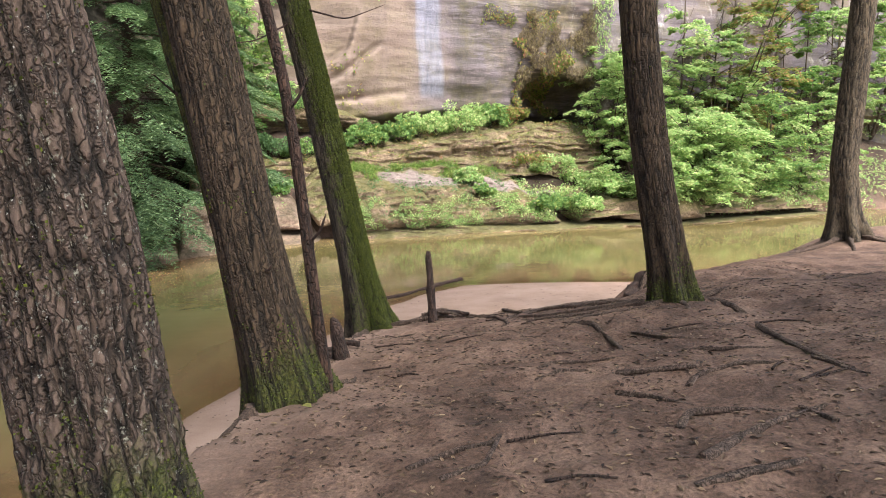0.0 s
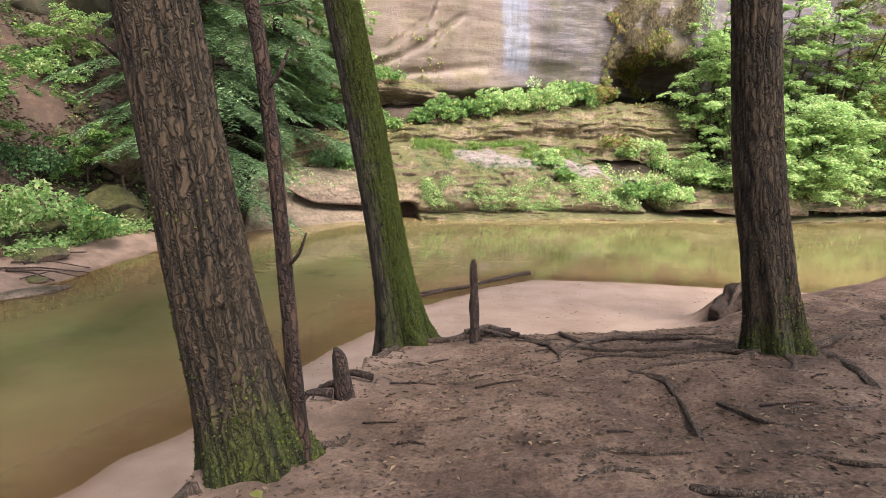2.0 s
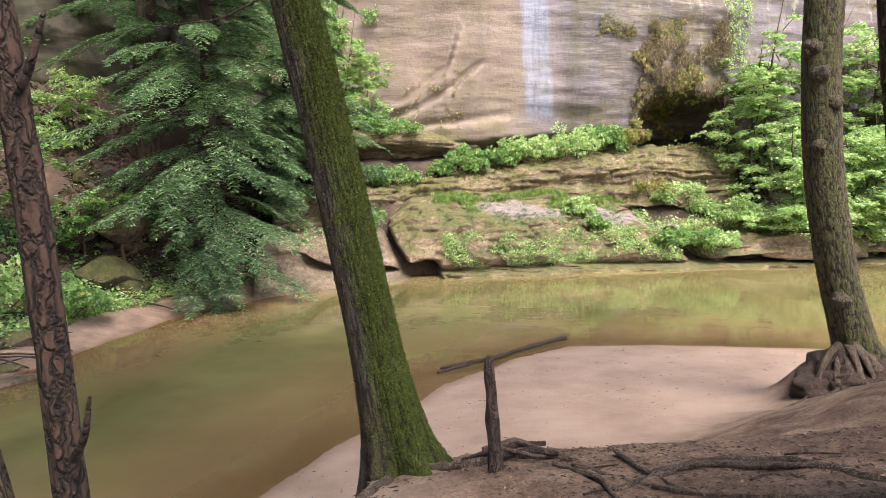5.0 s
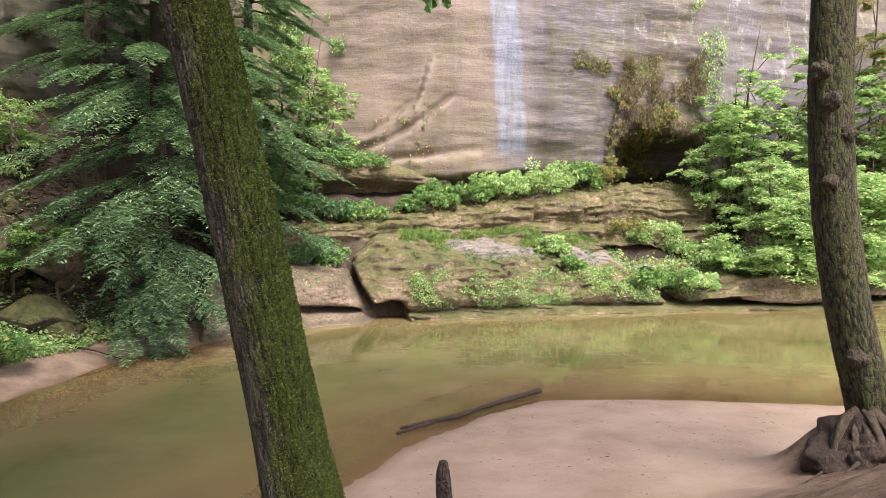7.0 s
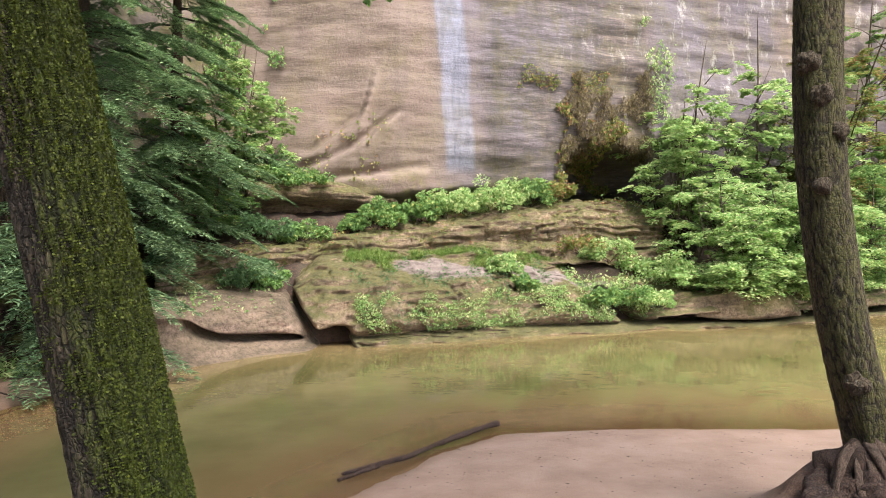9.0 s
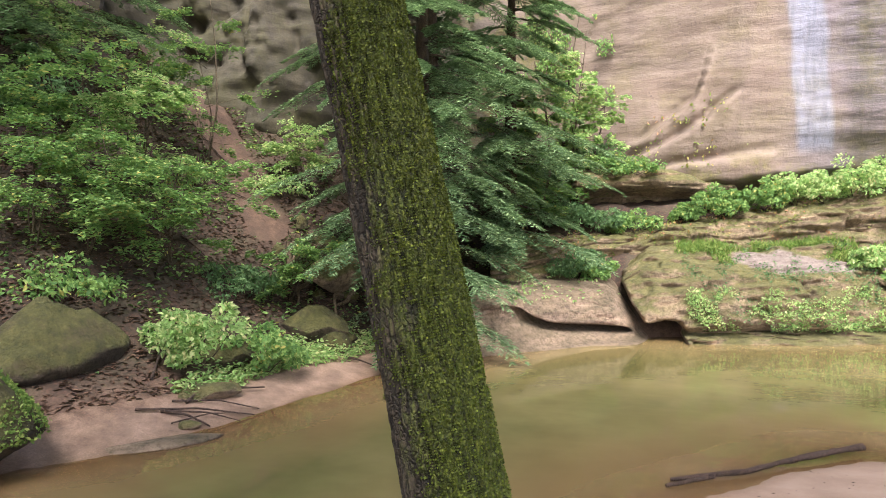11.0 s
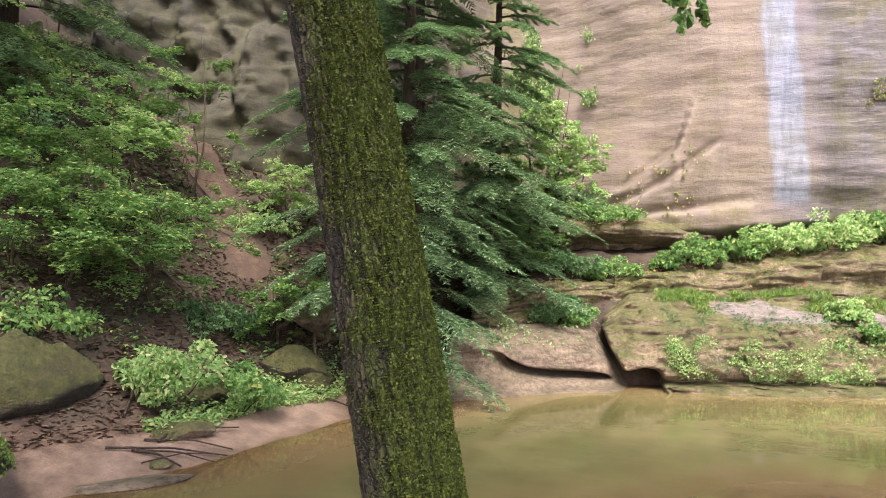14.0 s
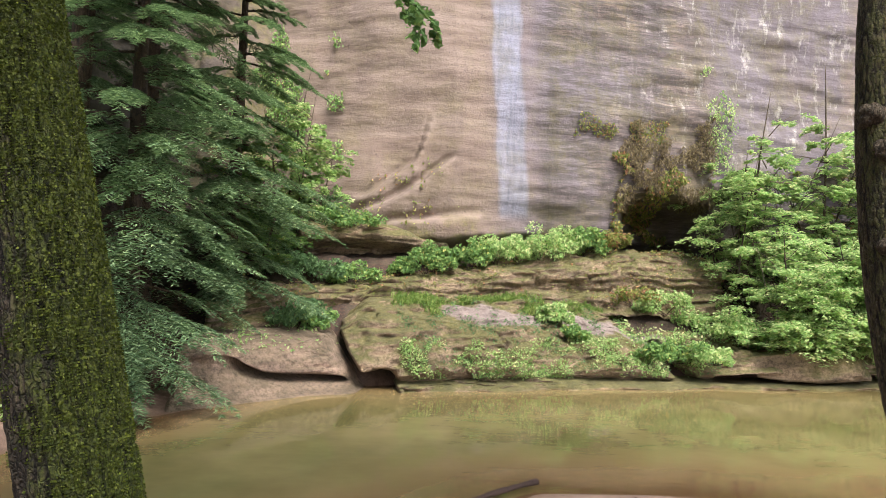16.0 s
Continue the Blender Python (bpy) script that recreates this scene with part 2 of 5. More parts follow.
def cliff_material():
    m, nt, p = material("sandstone_cliff")
    strata = noise_tex(nt, 0.6, 8, 0.65, (0.25, 0.25, 1.2), distortion=1.2)
    c = ramp(nt, strata, [(0.25, (0.105, 0.072, 0.058)), (0.42, (0.152, 0.108, 0.088)), (0.58, (0.195, 0.145, 0.122)), (0.75, (0.143, 0.104, 0.09))])
    lines = ramp(nt, noise_tex(nt, 1.0, 6, 0.7, (1.2, 1.2, 17)), [(0.3, grey(0.5)), (0.42, grey(1)), (0.7, grey(1.08))])
    c = mix(nt, sums(nt, "ADD", sums(nt, "MULTIPLY", attribute(nt, "stain"), 0.6), 0.15), c, mix(nt, 1.0, c, lines, "MULTIPLY"))
    wash = ramp(nt, noise_tex(nt, 0.8, 6, 0.65, (1.0, 1.0, 0.16), (7, 0, 0)), [(0.35, grey(0.72)), (0.5, grey(1.0)), (0.7, grey(1.18))])
    c = mix(nt, 0.8, c, mix(nt, 1.0, c, wash, "MULTIPLY"))
    specks = ramp(nt, noise_tex(nt, 9.0, 4, 0.7, (1, 1, 0.7)), [(0.3, grey(0.5)), (0.42, grey(1.0))])
    c = mix(nt, 0.7, c, mix(nt, 1.0, c, specks, "MULTIPLY"))
    violet = ramp(nt, noise_tex(nt, 0.22, 5, 0.6, (1, 1, 0.7), (4, 0, 2)), [(0.32, grey(0)), (0.52, grey(0.85))])
    c = mix(nt, sums(nt, "MULTIPLY", violet, attribute(nt, "violet")), c, (0.14, 0.12, 0.15))
    streaks = ramp(nt, noise_tex(nt, 1.0, 6, 0.7, (1.3, 1.3, 0.1), (0, 0, 3)), [(0.5, grey(0)), (0.66, grey(0.85))])
    c = mix(nt, sums(nt, "MULTIPLY", streaks, attribute(nt, "stain")), c, (0.07, 0.055, 0.05))
    pale = ramp(nt, noise_tex(nt, 2.2, 7, 0.75, (1, 1, 0.35), (9, 3, 0)), [(0.55, grey(0)), (0.68, grey(0.8))])
    c = mix(nt, sums(nt, "MULTIPLY", pale, attribute(nt, "pale")), c, (0.5, 0.47, 0.45))
    c = mix(nt, attribute(nt, "seep"), c, ramp(nt, noise_tex(nt, 2.0, 6, 0.6, (2.5, 2.5, 0.25)), [(0.3, (0.14, 0.145, 0.2)), (0.6, (0.22, 0.228, 0.3))]))
    bands = ramp(nt, noise_tex(nt, 1.0, 7, 0.75, (0.8, 0.8, 7.5), (2, 0, 1), 0.9), [(0.4, grey(0)), (0.54, grey(0.9))])
    c = mix(nt, sums(nt, "MULTIPLY", bands, attribute(nt, "stain")), c, (0.06, 0.05, 0.05))
    mossy = ramp(nt, noise_tex(nt, 0.9, 7, 0.75), [(0.45, grey(0)), (0.62, grey(0.9))])
    c = mix(nt, sums(nt, "MULTIPLY", mossy, attribute(nt, "moss")), c, ramp(nt, noise_tex(nt, 5, 6, 0.7), [(0.3, (0.05, 0.055, 0.015)), (0.7, (0.2, 0.17, 0.05))]))
    # shade of overhanging trees, put into the rock colour as near-black mottling
    painted_shade = sums(nt, "MULTIPLY", attribute(nt, "painted_shade"), ramp(nt, noise_tex(nt, 0.5, 7, 0.7, (1, 1, 0.5)), [(0.25, grey(0.75)), (0.6, grey(1))]))
    c = mix(nt, painted_shade, c, ramp(nt, noise_tex(nt, 1.6, 7, 0.75, (1, 1, 0.5)), [(0.35, (0.009, 0.008, 0.005)), (0.55, (0.03, 0.027, 0.014)), (0.75, (0.055, 0.046, 0.024))]))
    put(nt, p.inputs["Base Color"], c)
    p.inputs["Roughness"].default_value = 0.85
    relief(nt, p, sums(nt, "ADD", noise_tex(nt, 1.0, 8, 0.7, (1.2, 1.2, 8)), noise_tex(nt, 6, 6, 0.7)), 0.7, 0.045)
    return m


def rock_material(name, base, mossiness=0.6):
    m, nt, p = material(name)
    c = ramp(nt, noise_tex(nt, 1.6, 8, 0.7, (0.6, 0.6, 1.5)), [(0.28, tuple(v * 0.5 for v in base)), (0.5, base), (0.75, tuple(v * 1.35 for v in base))])
    dark = ramp(nt, noise_tex(nt, 7, 7, 0.75), [(0.36, grey(0.4)), (0.55, grey(1))])
    c = mix(nt, 1.0, c, dark, "MULTIPLY")
    c = mix(nt, 1.0, c, ramp(nt, noise_tex(nt, 0.7, 6, 0.7, (0.5, 0.5, 2.0)), [(0.35, grey(0.45)), (0.6, grey(1.1))]), "MULTIPLY")
    where = sums(nt, "ADD", sums(nt, "MULTIPLY", up_facing(nt), 0.25), noise_tex(nt, 0.8, 8, 0.75))
    green = ramp(nt, noise_tex(nt, 4, 7, 0.75), [(0.3, (0.04, 0.044, 0.011)), (0.5, (0.1, 0.102, 0.026)), (0.75, (0.22, 0.185, 0.065))])
    c = mix(nt, ramp(nt, where, [(0.45, grey(0)), (0.66, grey(mossiness))]), c, green)
    worn = ramp(nt, noise_tex(nt, 2.5, 7, 0.7), [(0.3, (0.16, 0.12, 0.105)), (0.55, (0.27, 0.215, 0.2)), (0.75, (0.33, 0.255, 0.225))])
    c = mix(nt, attribute(nt, "bare"), c, worn)
    put(nt, p.inputs["Base Color"], c)
    p.inputs["Roughness"].default_value = 0.9
    relief(nt, p, sums(nt, "ADD", noise_tex(nt, 3, 8, 0.7), noise_tex(nt, 14, 5, 0.7)), 1.0, 0.14)
    return m


BARK_LICHEN = bark_material("dark_flaky_bark", (0.014, 0.009, 0.006), (0.17, 0.118, 0.092), lichen=0.9, moss=0.8, plate=0.25)
BARK_BROWN = bark_material("furrowed_brown_bark", (0.020, 0.013, 0.008), (0.105, 0.068, 0.041), moss=0.75, plate=0.12)
BARK_MOSSY = bark_material("moss_covered_bark", (0.017, 0.012, 0.008), (0.101, 0.076, 0.054), moss=0.95, scale=1.35, plate=0.35)
BARK_GREY = bark_material("pale_grey_bark", (0.030, 0.021, 0.014), (0.16, 0.118, 0.076), lichen=0.35, moss=0.6)
BARK_RED = bark_material("reddish_thin_bark", (0.020, 0.010, 0.007), (0.088, 0.047, 0.033))
ROOT_WOOD = bark_material("root_wood", (0.05, 0.032, 0.024), (0.25, 0.17, 0.13), scale=2)
ROOT_PALE = bark_material("bare_pale_root", (0.07, 0.045, 0.03), (0.27, 0.19, 0.125), scale=2)
DEAD_WOOD = bark_material("weathered_dead_wood", (0.02, 0.012, 0.01), (0.11, 0.065, 0.05))
SOIL = ground_material()
WATER = water_material()
CLIFF = cliff_material()
ROCK = rock_material("mossy_sandstone", (0.4, 0.285, 0.195), 0.85)
ROCK_PINK = rock_material("worn_pink_sandstone", (0.36, 0.25, 0.195), 0.25)
ROCK_MOSS = rock_material("moss_grown_boulder", (0.1, 0.072, 0.048), 0.75)
LEAF = leaf_material("green_leaves", [(0.0, (0.088, 0.176, 0.064)), (0.5, (0.179, 0.325, 0.101)), (0.93, (0.320, 0.458, 0.152)), (1.0, (0.537, 0.458, 0.152))])
LEAF_BRIGHT = leaf_material("bright_green_leaves", [(0.0, (0.210, 0.353, 0.131)), (0.5, (0.397, 0.586, 0.221)), (0.85, (0.637, 0.734, 0.369)), (1.0, (0.829, 0.734, 0.443))], 0.6)
LEAF_BLUE = leaf_material("blue_green_leaves", [(0.0, (0.049, 0.105, 0.050)), (0.6, (0.122, 0.225, 0.100)), (1.0, (0.215, 0.330, 0.150))])
LEAF_TURN = leaf_material("yellowing_leaves", [(0.0, (0.102, 0.150, 0.034)), (0.45, (0.227, 0.268, 0.069)), (0.7, (0.386, 0.343, 0.114)), (0.88, (0.478, 0.215, 0.136)), (1.0, (0.273, 0.129, 0.091))], 0.45)
LEAF_DRY = leaf_material("dry_vine_twigs", [(0.0, (0.090, 0.064, 0.036)), (0.6, (0.198, 0.145, 0.088)), (1.0, (0.270, 0.230, 0.112))], 0.2)
NEEDLE = leaf_material("hemlock_needles", [(0.0, (0.060, 0.111, 0.059)), (0.55, (0.149, 0.242, 0.125)), (0.9, (0.271, 0.389, 0.204)), (1.0, (0.413, 0.524, 0.274))], 0.3)
GRASS = leaf_material("grass_blades", [(0.0, (0.098, 0.170, 0.039)), (0.7, (0.207, 0.317, 0.078)), (1.0, (0.366, 0.402, 0.130))], 0.4)


# ---- mesh helpers ----
def mesh_object(name, verts, faces, mat, soft=True, attributes=None):
    me = bpy.data.meshes.new(name)
    verts, faces = np.asarray(verts, float), np.asarray(faces)
    me.from_pydata(verts.tolist(), [], faces.tolist())
    if soft:
        me.polygons.foreach_set("use_smooth", np.ones(len(me.polygons), bool))
    for key, values in (attributes or {}).items():
        me.attributes.new(key, "FLOAT", "POINT").data.foreach_set("value", np.asarray(values, float).ravel())
    me.materials.append(mat)
    return new(name, me)


def empty(name, at):
    ob = new(name)
    ob.location, ob.empty_display_size = at, 0.2
    return ob


def part(name, geometry, mat, parent, label="", soft=True, attributes=None):
    ob = mesh_object(name, *geometry, mat, soft, attributes)
    ob.parent = parent
    return tagged(ob, label) if label else ob


def grid_faces(rows, cols, wrap=False):
    i, j = np.meshgrid(np.arange(rows - 1), np.arange(cols if wrap else cols - 1), indexing="ij")
    k = (j + 1) % cols
    return np.stack([i * cols + j, i * cols + k, (i + 1) * cols + k, (i + 1) * cols + j], -1).reshape(-1, 4)


def resample(path, count):
    path = np.asarray(path, float)
    s = np.concatenate([[0], np.cumsum(np.linalg.norm(np.diff(path, axis=0), axis=1))])
    t = np.linspace(0, s[-1], count)
    out = np.stack([np.interp(t, s, path[:, k]) for k in range(path.shape[1])], 1)
    for _ in range(max(2, count // 14)):
        out[1:-1] = 0.25 * out[:-2] + 0.5 * out[1:-1] + 0.25 * out[2:]
    return out, t


def tube(path, count, segs, bump=None, cap=True):
    """A tapered limb along rows of x, y, z, radius. bump(t, angle, radius) gives the relief in metres."""
    line, t = resample(path, count)
    c, r = line[:, :3], line[:, 3]
    d = np.gradient(c, axis=0)
    d /= np.linalg.norm(d, axis=1)[:, None] + 1e-9
    ref = np.array([0.0, 1.0, 0.0]) if abs(d[:, 1]).mean() < 0.75 else np.array([0.0, 0.0, 1.0])
    u = np.cross(d, ref)
    u /= np.linalg.norm(u, axis=1)[:, None]
    v = np.cross(u, d)
    a = np.linspace(0, 2 * np.pi, segs, endpoint=False)
    tt, aa = np.meshgrid(t, a, indexing="ij")
    rr = np.repeat(r[:, None], segs, 1)
    if bump is not None:
        rr = rr + bump(tt, aa, rr)
    pts = c[:, None] + rr[..., None] * (np.cos(aa)[..., None] * u[:, None] + np.sin(aa)[..., None] * v[:, None])
    faces = grid_faces(count, segs, True)
    verts = pts.reshape(-1, 3)
    if cap:
        verts = np.vstack([verts, c[-1], c[0]])
        n = count * segs
        j = np.arange(segs)
        k = (j + 1) % segs
        top = np.stack([(count - 1) * segs + j, (count - 1) * segs + k, np.full(segs, n), np.full(segs, n)], -1)
        low = np.stack([k, j, np.full(segs, n + 1), np.full(segs, n + 1)], -1)
        faces = [list(f) for f in faces] + [list(f[:3]) for f in top] + [list(f[:3]) for f in low]
        faces = Ragged(faces)
    return verts, faces, tt, aa, pts


class Ragged(list):
    """Faces of mixed size."""


def mesh_ragged(name, verts, faces, mat, attributes=None):
    me = bpy.data.meshes.new(name)
    me.from_pydata(np.asarray(verts).tolist(), [], [[int(i) for i in f] for f in faces])
    me.polygons.foreach_set("use_smooth", np.ones(len(me.polygons), bool))
    for key, values in (attributes or {}).items():
        me.attributes.new(key, "FLOAT", "POINT").data.foreach_set("value", np.asarray(values, float).ravel())
    me.materials.append(mat)
    return new(name, me)


def limb(name, path, mat, parent, count=24, segs=10, rough=0.08, label=""):
    """A branch, root or stick in the frame of its parent."""
    seed = float(rng.uniform(0, 99))
    verts, faces, *_ = tube(path, count, segs, lambda t, a, r: r * rough * (2 * vnoise(np.cos(a) * 1.7 + seed, np.sin(a) * 1.7, t * 5) + vnoise(np.cos(a) * 4 + seed, np.sin(a) * 4, t * 10)))
    groove = 0.5 + 0.5 * vnoise(verts[:, 0] * 30 + seed, verts[:, 1] * 30, verts[:, 2] * 30)
    ob = mesh_ragged(name, verts, faces, mat, {"groove": groove, "moss": np.zeros(len(verts))})
    if parent is not None:
        ob.parent = parent
    return tagged(ob, label) if label else ob


def leaves(centres, size, lean=None, flat=0.5, aspect=0.55, fold=0.25, jitter=0.4, simple=False):
    """Six-cornered folded leaves at the centres: flat 1 lies level, 0 turns any way; lean points the tips."""
    n = len(centres)
    up = rng.normal(size=(n, 3))
    up /= np.linalg.norm(up, axis=1)[:, None]
    up = up * (1 - flat) + np.array([0, 0, 1.0]) * flat
    up /= np.linalg.norm(up, axis=1)[:, None]
    tip = rng.normal(size=(n, 3)) * (1.0 if lean is None else jitter)
    if lean is not None:
        tip = tip + lean
    tip -= (tip * up).sum(1)[:, None] * up
    tip /= np.linalg.norm(tip, axis=1)[:, None] + 1e-9
    side = np.cross(up, tip)
    s = (size * rng.uniform(0.65, 1.3, n))[:, None]
    w = s * aspect * 0.5
    base, end = centres - tip * s * 0.5, centres + tip * s * 0.5 - up * s * 0.12
    if simple:
        v = np.stack([base, centres - side * w, end, centres + side * w], 1).reshape(-1, 3)
        return v, np.arange(n)[:, None] * 4 + [0, 1, 2, 3]
    m1, m2 = centres - tip * s * 0.12, centres + tip * s * 0.22
    v = np.stack([base, m1 - side * w + up * fold * w, m2 - side * w * 0.75 + up * fold * w, end, m2 + side * w * 0.75 + up * fold * w, m1 + side * w + up * fold * w], 1).reshape(-1, 3)
    k = np.arange(n)[:, None] * 6
    f = np.concatenate([k + [0, 1, 2, 3], k + [0, 3, 4, 5]])
    return v, f

# ---- the lie of the land ----
NEAR_WATER = [(-12, -40), (-6.5, -2), (-4.7, 5), (-3.6, 7), (-2.9, 8.2), (-1.95, 10.2), (-1.1, 12.1), (-0.4, 13.6), (0.7, 15.6), (2.0, 17.3), (3.3, 18.2), (5.4, 18.25), (8, 17.8), (11, 17.6), (20, 20), (90, 32)]
BANK_EDGE = [(-6, -40), (-2.2, 0), (-1.15, 3.5), (-0.87, 4.4), (-0.62, 5.2), (-0.4, 6.25), (-0.14, 7.3), (0.15, 8.6), (0.5, 9.25), (1.1, 9.2), (2.0, 9.1), (3.2, 8.6), (4.2, 8.9), (5.6, 9.7), (8.1, 10.9), (10.5, 13.2), (20, 17), (90, 29)]
BANK_FOOT = [(-7, -40), (-2.8, 0), (-1.6, 3.5), (-1.3, 4.4), (-1.02, 5.2), (-0.72, 6.5), (-0.44, 7.6), (-0.12, 9.2), (0.4, 10.0), (1.0, 10.6), (2.0, 11.6), (4.0, 13.0), (5.4, 13.9), (7.5, 15.2), (10.5, 16.2), (20, 18.6), (90, 31)]
FAR_WATER = [(-14, -60), (-9.6, 5), (-8.6, 14.0), (-7.9, 14.8), (-7.1, 16.9), (-6.9, 18.5), (-6.2, 22.0), (-4.6, 24.4), (-3.2, 25.7), (-1.9, 26.9), (-0.3, 27.35), (2.2, 28.05), (5.6, 29.0), (10.3, 30.0), (14.0, 30.2), (18.9, 31.2), (25, 33.4), (90, 46)]
BANK_TOP = [(-8, 2.3), (0, 2.2), (3.5, 2.15), (5.0, 2.02), (6.5, 1.9), (7.2, 1.77), (8.5, 1.5), (9.2, 1.36), (13, 1.45), (18, 1.5), (40, 2)]
LEFT_HILL = [(-99, -0.9), (-5, -0.9), (-0.6, -0.1), (0, 0.0), (0.9, 0.3), (1.8, 0.5), (3.0, 1.25), (5.5, 3.5), (7, 5.0), (14, 12.0), (25, 19), (60, 30)]
TERRACES = [(-99, -0.9), (-5, -0.9), (-0.3, -0.4), (1.3, -0.3), (2.2, 0.8), (3.2, 1.8), (4.1, 2.4), (4.5, 3.0), (5.0, 4.0), (7, 4.4), (12, 5), (60, 22)]


def away(x, y, table):
    """How far a place lies past the line, square to it: plus beyond it, minus before it."""
    best = np.full(np.shape(x), 1e9)
    for (x0, y0), (x1, y1) in zip(table, table[1:]):
        dx, dy = x1 - x0, y1 - y0
        s = np.clip(((x - x0) * dx + (y - y0) * dy) / (dx * dx + dy * dy), 0, 1)
        best = np.minimum(best, np.hypot(x - x0 - s * dx, y - y0 - s * dy))
    return best * np.sign(y - curve(x, table) + 1e-9)


def land(x, y):
    """Height of the ground, and the shares of sand, wet sand and leaf litter in it."""
    wob = 0.35 * fbm(x * 0.9, y * 0.9, 3.0, 3)
    dn = -away(x, y, NEAR_WATER) + wob * 0.5
    dk = -away(x, y, BANK_EDGE) + wob * 0.5 + 0.12 * fbm(x * 4, y * 4, 1.0, 2)
    dt = -away(x, y, BANK_FOOT) + wob * 0.7 + 0.2 * fbm(x * 3, y * 3, 5.0, 3)
    df = away(x, y, FAR_WATER) + wob * 0.5
    sand_z = np.interp(dn, [-30, -6, -2.5, 0, 2, 6, 14], [-0.9, -0.9, -0.45, 0, 0.14, 0.4, 0.5]) + 0.03 * fbm(x * 1.3, y * 1.3, 8.0, 4) * smooth(0.3, 1.5, dn)
    top = curve(y, BANK_TOP) + np.clip(0.1 * (x - 1.2), -0.22, 0.4)
    top = top + 0.09 * fbm(x * 0.7, y * 0.7, 9.0, 4) + 0.05 * fbm(x * 2.5, y * 2.5, 2.0, 4) + 0.03 * fbm(x * 9, y * 9, 6.0, 3)
    share = np.clip(dt / np.maximum(dt - np.minimum(dk, 0), 1e-4), 0, 1)
    step = np.where(dk > 0, 1.0, np.where(dt < 0, 0.0, smooth(0, 1, share)))
    near = sand_z + (top - sand_z) * step
    mound = np.exp(-(((x - 6.25) / 0.8) ** 2 + ((y - 13.35) / 0.75) ** 2) ** 1.5)
    near = np.maximum(near, sand_z + 0.72 * mound + 0.1 * mound * fbm(x * 4, y * 4, 3.0, 3))
    w = smooth(-5, -2.5, x)
    far = curve(df, LEFT_HILL) * (1 - w) + curve(df, TERRACES) * w
    far = far + (0.5 * fbm(x * 0.35, y * 0.35, 4.0, 4) + 0.2 * fbm(x * 1.7, y * 1.7, 4.0, 4)) * smooth(0.8, 4, df)
    z = np.where(dn > 0, near, np.where(df > -3, np.maximum(far, -0.9), np.maximum(sand_z, -0.9)))
    sand = np.where(dn > -3, (1 - smooth(-0.1, 1.3, dt + 0.4 * fbm(x * 1.8, y * 1.8, 14.0, 4))) * (1 - smooth(0.1, 0.4, mound)), 0.4 * (1 - smooth(0.6, 1.5, df)) * (1 - smooth(-5, -4, x)))
    wet = 1 - smooth(-0.15, 0.35, np.where(dn > -3, dn, df))
    return z, sand, wet, smooth(1.2, 2.4, df)


def ground_z(x, y):
    return float(land(np.array([float(x)]), np.array([float(y)]))[0][0])


gx = np.concatenate([np.arange(-90, -16, 4), np.arange(-16, -4.5, 0.3), np.arange(-4.5, 7.5, 0.06), np.arange(7.5, 30, 0.35), np.arange(30, 91, 4)])
gy = np.concatenate([np.arange(-60, -3, 4), np.arange(-3, 1.2, 0.2), np.arange(1.2, 10.6, 0.06), np.arange(10.6, 40, 0.25), np.arange(40, 130, 5)])
GX, GY = np.meshgrid(gx, gy, indexing="ij")
gz, g_sand, g_wet, g_litter = land(GX, GY)
SLIDE = [(-18.6, 27.4), (-16.8, 26.8), (-15.1, 26.3), (-13.5, 25.6), (-12.3, 25.2), (-11.4, 24.6)]
g_slide = 1 - smooth(0.45, 0.95, abs(away(GX, GY, SLIDE)) + 0.5 * fbm(GX * 1.3, GY * 1.3, 1.0, 3))
ground = mesh_object("ground", np.stack([GX, GY, gz], -1).reshape(-1, 3), grid_faces(len(gx), len(gy))[:, ::-1], SOIL, True, {"sand": g_sand, "wet": g_wet, "litter": g_litter, "slide": g_slide})
tagged(ground, "trodden brown soil bank with pale sandbar below", "ground", kind="structure")

wx, wy = np.concatenate([np.arange(-40, -10, 3), np.arange(-10, 14, 0.3), np.arange(14, 90, 3)]), np.concatenate([np.arange(-40, 5, 3), np.arange(5, 35, 0.3), np.arange(35, 50, 2)])
WX, WY = np.meshgrid(wx, wy, indexing="ij")
w_depth = np.clip(-land(WX, WY)[0], 0, 0.8) / 0.8
water = mesh_object("water", np.stack([WX, WY, 0 * WX], -1).reshape(-1, 3), grid_faces(len(wx), len(wy))[:, ::-1], WATER, True, {"depth": w_depth})
tagged(water, "still murky olive creek with shallow sandy edges", "creek", kind="structure")

# ---- the cliff ----
CLIFF_LINE = [(-70, 14), (-40, 21), (-24, 24.5), (-17, 26.8), (-13.5, 28.2), (-11, 30.6), (-8, 33.0), (-5, 34.4), (-1, 33.7), (2.3, 33.4), (7, 34.2), (12, 35.4), (20, 37.5), (35, 41), (90, 55)]
cx, cz = np.concatenate([np.arange(-70, -24, 2), np.arange(-24, 26, 0.11), np.arange(26, 90, 2)]), np.concatenate([np.arange(1.5, 15.5, 0.09), np.arange(15.5, 30, 0.7)])
CX, CZ = np.meshgrid(cx, cz, indexing="ij")


